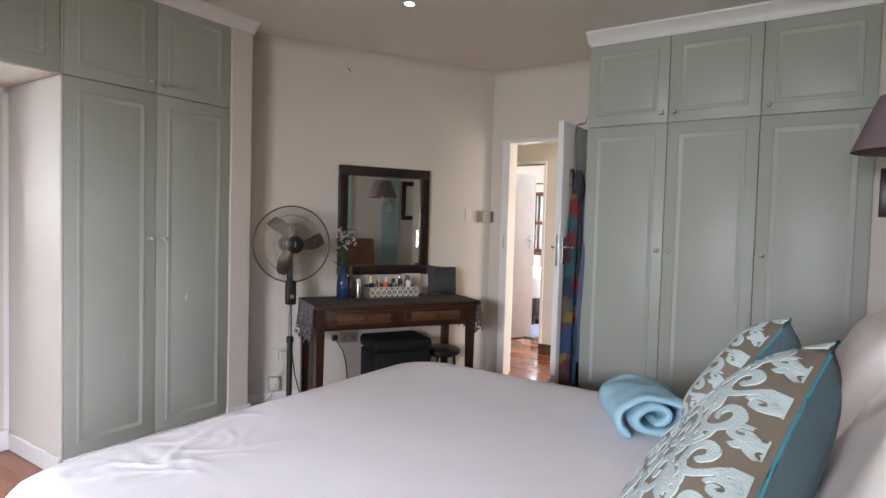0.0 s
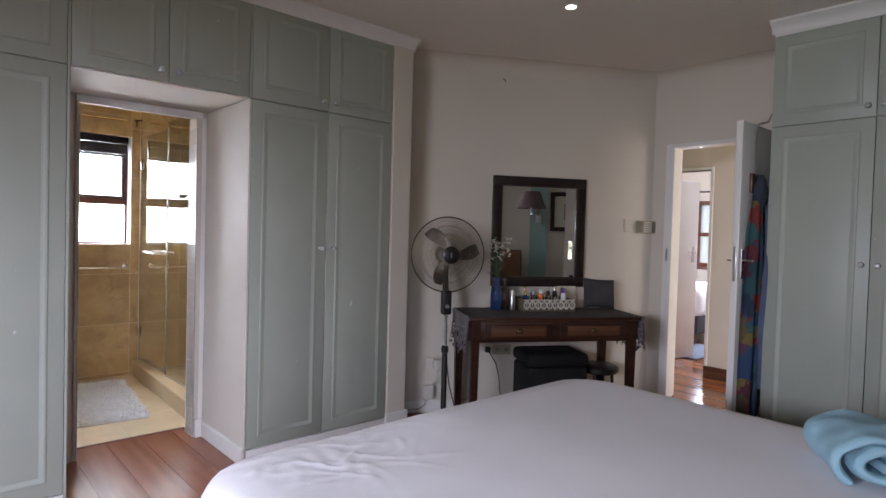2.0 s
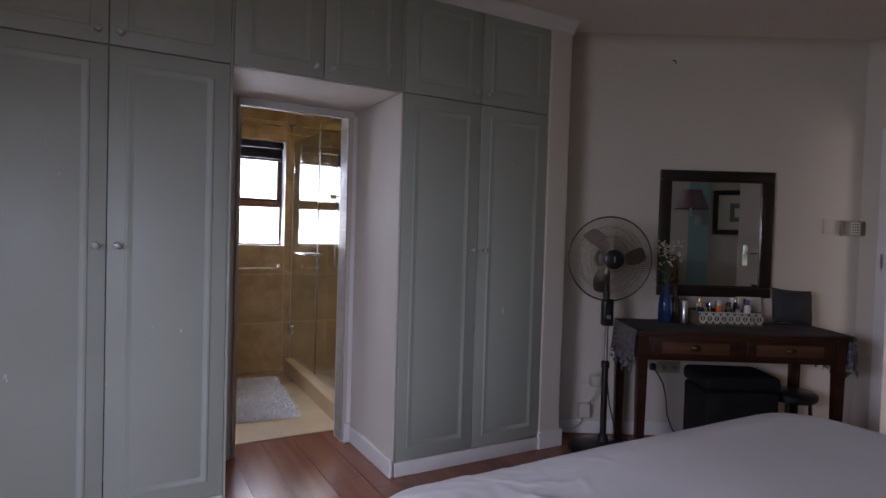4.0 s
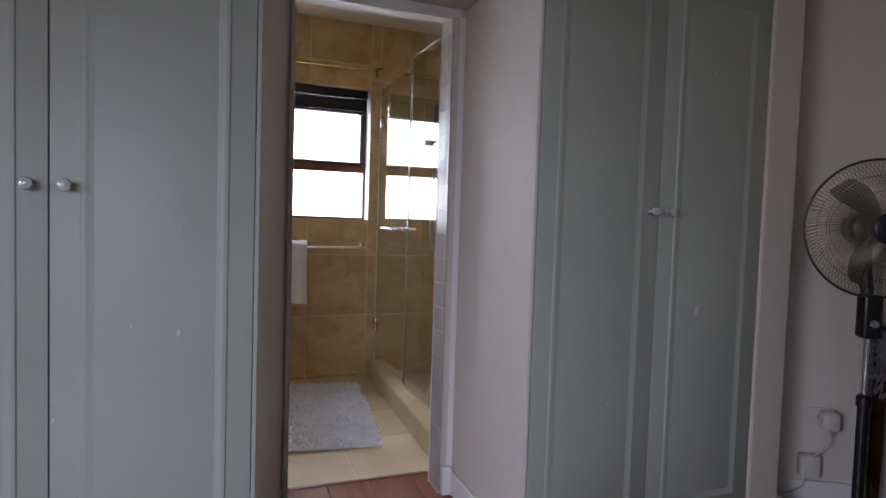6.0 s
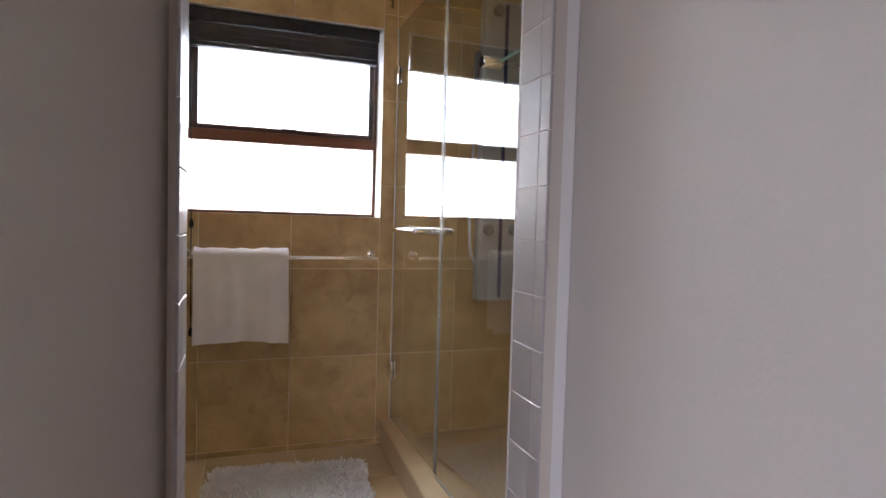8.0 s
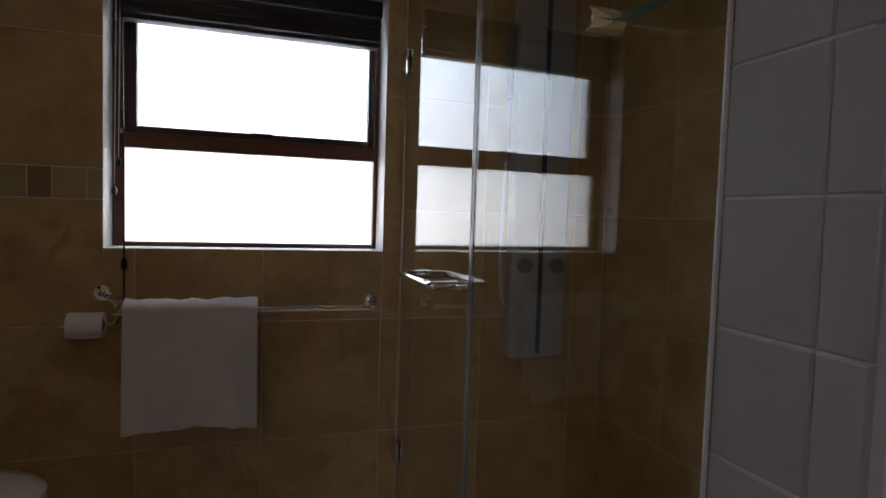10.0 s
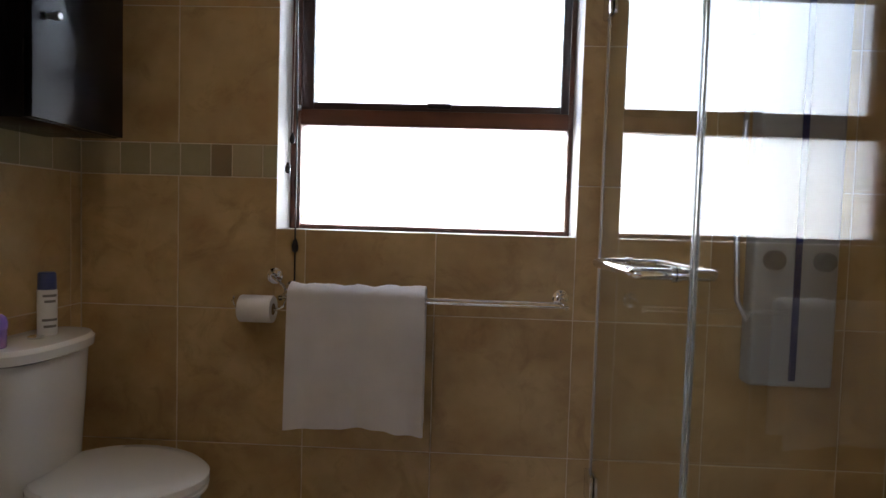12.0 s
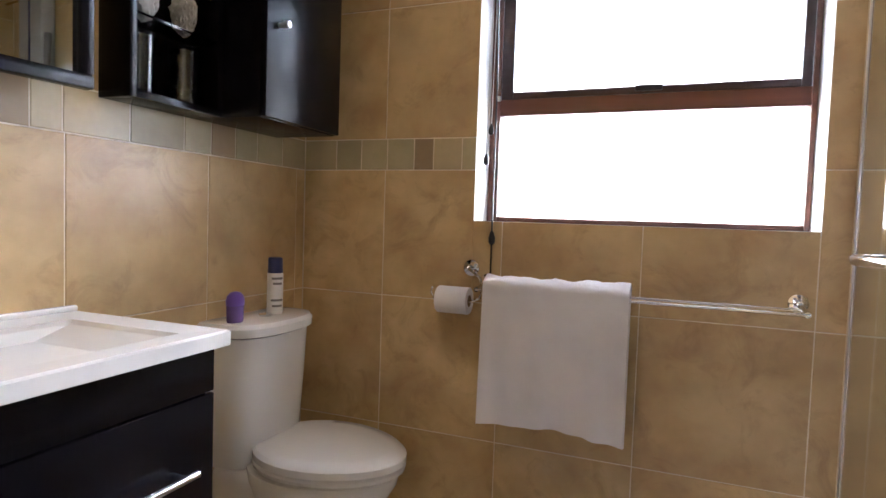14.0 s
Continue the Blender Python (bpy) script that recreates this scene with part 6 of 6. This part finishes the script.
def basin():
    """Rectangular ceramic basin top with a sloping bowl and a raised back."""
    x0, x1, y0, y1, zt = -5.0, -4.34, BS + 0.002, 0.31, 0.953
    root = thing("basin", "white rectangular ceramic basin with sloping bowl on the vanity", "basin", pose((x0 + x1) / 2, 0.085, 0.9225))
    o = Matrix.Translation((-(x0 + x1) / 2, -0.085, -0.9225))
    bm = bmesh.new()
    outer = [(x0, y0), (x1, y0), (x1, y1), (x0, y1)]
    rim = [(x0 + 0.075, y0 + 0.10), (x1 - 0.075, y0 + 0.10), (x1 - 0.075, y1 - 0.055), (x0 + 0.075, y1 - 0.055)]
    floor_ = [(x0 + 0.40, y0 + 0.13), (x1 - 0.11, y0 + 0.13), (x1 - 0.11, y1 - 0.075), (x0 + 0.40, y1 - 0.075)]
    rows = [[(x, y, 0.9225) for x, y in outer], [(x, y, zt - 0.004) for x, y in outer],
            [(x + (0.004 if x < -4.7 else -0.004), y + (0.004 if y < 0 else -0.004), zt) for x, y in outer], [(x, y, zt - 0.001) for x, y in rim],
            [(x + (0.012 if x < -4.7 else -0.012), y + (0.01 if y < 0.05 else -0.01), zt - 0.008) for x, y in rim], [(x, y, zt - 0.100) for x, y in floor_]]
    vs = [[bm.verts.new(p) for p in row] for row in rows]
    for a, b in zip(vs, vs[1:]):
        for k in range(4):
            bm.faces.new((a[k], a[(k + 1) % 4], b[(k + 1) % 4], b[k]))
    bm.faces.new(vs[-1])
    bm.faces.new(vs[0][::-1])
    part("basin_top", moved(bm, o), CERAMIC, root, smooth=False)
    part("back_ledge", moved(boxes((x0, y0, zt - 0.001, x1, y0 + 0.018, zt + 0.012), bevel=0.004), o), CERAMIC, root)
    part("waste", moved(lathe(bmesh.new(), [(0.022, 0), (0.022, 0.003), (0.015, 0.004)], 20, (-4.53, 0.08, zt - 0.0995)), o), CHROME, root)
    return root


basin()
root = thing("basin_tap", "chrome mixer tap on the basin", "tap", pose(-4.67, -0.085, 0.953))
part("body", lathe(bmesh.new(), [(0.024, 0), (0.024, 0.006), (0.020, 0.01), (0.020, 0.10), (0.017, 0.11)], 20), CHROME, root)
part("spout", tube(bmesh.new(), [(0, 0, 0.075), (0, 0.05, 0.085), (0, 0.11, 0.075)], [0.014, 0.012, 0.011], 12), CHROME, root)
part("lever", tube(bmesh.new(), [(0, 0, 0.112), (0, 0.03, 0.128), (0, 0.075, 0.14)], [0.012, 0.009, 0.007], 10), CHROME, root)


# ---- wall cabinet, shelf and mirror ----
root = thing("wall_cabinet", "black wall cabinet with one door and a steel knob", "cabinet", pose(-5.532, BS, 1.437))
part("body", boxes((-0.181, 0.0005, 0, 0.181, 0.222, 0.72), bevel=0.002), ESPRESSO, root)
d = part("door", boxes((-0.180, 0.2225, 0.002, 0.180, 0.240, 0.718), bevel=0.002), ESPRESSO, root)
bm = lathe(bmesh.new(), [(0.007, 0), (0.007, 0.014), (0.010, 0.017), (0.010, 0.032), (0.008, 0.034)], 16)
part("knob", moved(bm, Matrix.Translation((0.129, 0.24, 0.25)) @ pose(0, 0, 0, -90)), STEEL, d, "brushed steel knob")
root = thing("wall_shelf", "black open wall shelf with glass shelves", "shelf", pose(-5.205, BS, 1.437))
part("side", boxes((-0.144, 0.0005, 0, -0.126, 0.10, 0.72), bevel=0.001), ESPRESSO, root)
part("side", boxes((0.126, 0.0005, 0, 0.144, 0.10, 0.72), bevel=0.001), ESPRESSO, root)
part("bottom", boxes((-0.126, 0.0005, 0, 0.126, 0.10, 0.018), bevel=0.001), ESPRESSO, root)
part("top", boxes((-0.126, 0.0005, 0.702, 0.126, 0.10, 0.72), bevel=0.001), ESPRESSO, root)
part("back", boxes((-0.126, 0.0005, 0.018, 0.126, 0.008, 0.702)), ESPRESSO, root)
for z in (0.19, 0.42):
    part("glass_shelf", boxes((-0.125, 0.009, z, 0.125, 0.095, z + 0.006)), GLASS, root, smooth=False)
for x in (-5.128, -5.262):
    bm = lathe(bmesh.new(), [(0.030, 0), (0.031, 0.002), (0.034, 0.135), (0.0315, 0.135), (0.0285, 0.01), (0.001, 0.008)], 24)
    solo("glass_tumbler", bm, GLASS, "clear glass tumbler on the black shelf", "tumbler", pose(x, BS + 0.052, 1.456), "tumblers on the wall shelf")
rng = random.Random(3)
for x in (-5.14, -5.26):
    bm = bmesh.new()
    bmesh.ops.create_icosphere(bm, subdivisions=4, radius=0.030)
    for v in bm.verts:
        d = v.co.normalized()
        bump = abs(noise.noise(d * 5.5 + Vector((x * 30, 0, 0))))
        v.co = Vector((d.x * 0.028, d.y * 0.028, 0.055 + d.z * 0.052)) + d * 0.012 * bump
    solo("shell_ornament", bm, STONE, "small pale knobbly ornament on the glass shelf", "ornament", pose(x, BS + 0.052, 1.634), "ornaments on the wall shelf")
root = thing("bathroom_mirror", "wall mirror in a black frame above the basin", "mirror", pose(-4.258, BS, 1.432, 0, 0, -5) @ pose(-0.365, 0, 0))
for dm in ((-0.365, 0.0005, 0, 0.365, 0.028, 0.03), (-0.365, 0.0005, 0.67, 0.365, 0.028, 0.70), (-0.365, 0.0005, 0.03, -0.335, 0.028, 0.67), (0.335, 0.0005, 0.03, 0.365, 0.028, 0.67)):
    part("frame_side", boxes(dm, bevel=0.004), ESPRESSO, root)
part("mirror_glass", boxes((-0.336, 0.001, 0.029, 0.336, 0.012, 0.671)), MIRROR, root, smooth=False)


# ---- bath rug ----
def rug():
    root = thing("bath_rug", "shaggy white bath mat on the tiled floor", "rug", pose(-5.10, 0.975, 0.0, 0, 0, -5))
    part("backing", boxes((-0.57, -0.34, 0.0, 0.57, 0.34, 0.012), bevel=0.004), RUGM, root)
    rng2 = random.Random(11)
    verts, faces = [], []
    for k in range(9000):
        x, y = rng2.uniform(-0.575, 0.575), rng2.uniform(-0.345, 0.345)
        a, ln_ = rng2.uniform(0, 6.28), rng2.uniform(0.012, 0.034)
        hgt = rng2.uniform(0.010, 0.024)
        c, s_ = math.cos(a), math.sin(a)
        w = rng2.uniform(0.0025, 0.0055)
        i = len(verts)
        verts += [(x - s_ * w, y + c * w, 0.011), (x + s_ * w, y - c * w, 0.011), (x + c * ln_ * 0.5 + s_ * w, y + s_ * ln_ * 0.5 - c * w, 0.011 + hgt),
                  (x + c * ln_ * 0.5 - s_ * w, y + s_ * ln_ * 0.5 + c * w, 0.011 + hgt), (x + c * ln_, y + s_ * ln_, 0.011 + hgt * 0.6)]
        faces += [(i, i + 1, i + 2, i + 3), (i + 3, i + 2, i + 4)]
    me = bpy.data.meshes.new("shag")
    me.from_pydata(verts, [], faces)
    me.materials.append(RUGM)
    ob = new("shag", me)
    ob.parent = root
    tagged(ob, kind="stuff")
    return root


rug()

# ---- planks, tiles ----
floor_ob = bpy.data.objects["floor"]
rng = random.Random(2)
pw = 0.193
for k in range(40):
    y = -3.144 + pw * (k + 0.5)
    if y > 4.56:
        break
    x = -4.14 - rng.uniform(0, 1.1)
    while x < 0.72:
        a, b = max(x, -4.14 if 0.60 < y < 1.45 else -3.94), min(x + 1.28, 0.74)
        if b - a > 0.06:
            piece("plank", (round(b - a, 3) - 0.0012, pw - 0.0010, 0.012), FLOORW, floor_ob, ((a + b) / 2, y, -0.012), None, 0.001)
        x += 1.28
hall_ob = bpy.data.objects["floor_hall"]
for k in range(26):
    y = 4.56 + pw * (k + 0.5)
    if y > 9.2:
        break
    x = -5.0 - rng.uniform(0, 1.2)
    while x < -0.6:
        piece("plank", (1.2788, pw - 0.0016, 0.012), HALLW, hall_ob, (x + 0.64, y, -0.012), None, 0.001)
        x += 1.28
structure("threshold", boxes((-4.152, 0.713, -0.01, -4.132, 1.385, 0.003), bevel=0.001), WINWOOD, "thin wooden threshold strip")

ROWS = [0.0, 0.03, 0.47, 0.918, 1.345]
TOP = [1.45, 1.885, 2.32, BC]
UWIN = [BS, 0.188, 0.608, 1.03, WY1]
SHOWER = [0.0, 0.03, 0.47, 0.918, 1.345, 1.78, 2.215, BC]
hole = (WY0, WZ0, WY1, WZ1)
tile_wall(wall_win, FACE_E, BW - TD, UWIN, ROWS, hole)
tile_wall(wall_win, FACE_E, BW - TD, UWIN, TOP, hole)
tile_wall(wall_win, FACE_E, BW - TD, [WY1, 1.545, 1.90, 2.32, BN], SHOWER)
UBAS = [BW, -5.83, -5.409, -4.983, -4.56, -4.10]
tile_wall(wall_basin, FACE_N, BS - TD, UBAS, ROWS)
tile_wall(wall_basin, FACE_N, BS - TD, UBAS, TOP)
tile_wall(wall_shower, FACE_S, BN + TD, [BW, -5.45, -5.03, -4.61, BE], SHOWER)


def border(parent, face, plane, u0, u1, skip=None):
    """Strip of small border tiles of two widths and three colours."""
    r = random.Random(int(abs(u0) * 100))
    u = u0
    while u < u1 - 0.01:
        w = r.choice((0.07, 0.10, 0.13, 0.17))
        e = min(u + w, u1)
        if not skip or e <= skip[0] or u >= skip[1]:
            mt = r.choice((BORD_A, BORD_B, BORD_A, BORD_B, BORD_C))
            at = (plane, (u + e) / 2, 1.3975) if face in (FACE_E, FACE_W) else ((u + e) / 2, plane, 1.3975)
            piece("tile", (round(e - u - 0.003, 4), 0.101, TD), mt, parent, at, face)
        u = e


border(wall_win, FACE_E, BW - TD, BS, WY0)
border(wall_basin, FACE_N, BS - TD, BW, BE)
east = structure("wall_bath_east", boxes((-4.045, BS, 0, -4.039, 0.70, BC), (-4.045, 1.364, 0, -4.039, BN, BC), (-4.045, 0.70, 2.06, -4.039, 1.364, BC)), TILE, "tiled inner face of the door wall")
rz = [-0.0385 + 0.1065 * k for k in range(20)]
rz[0] = 0.012
for z0, z1 in zip(rz, rz[1:]):
    for x0, x1 in ((-4.042, -3.952), (-3.952, -3.912)):
        for face, plane in ((FACE_S, 1.3635), (FACE_N, 0.7125)):
            piece("tile", (x1 - x0 - 0.002, z1 - z0 - 0.002, 0.006), WTILE, wall_reveal, ((x0 + x1) / 2, plane, (z0 + z1) / 2), face)
structure("trim_bath_opening", boxes((-4.0475, 1.3565, 0, -4.0440, 1.3605, 2.05), bevel=0.0008), TRIM, "thin white edge strip of the tiled opening")
fx, fy = [BW, -5.47, -5.06, -4.65, -4.14], [BS, 0.24, 0.65, 1.06, 1.50]
for a, b in zip(fx, fx[1:]):
    for c, d in zip(fy, fy[1:]):
        piece("tile", (b - a - 0.004, d - c - 0.004, 0.008), FTILE, bath_floor, ((a + b) / 2, (c + d) / 2, -0.008))
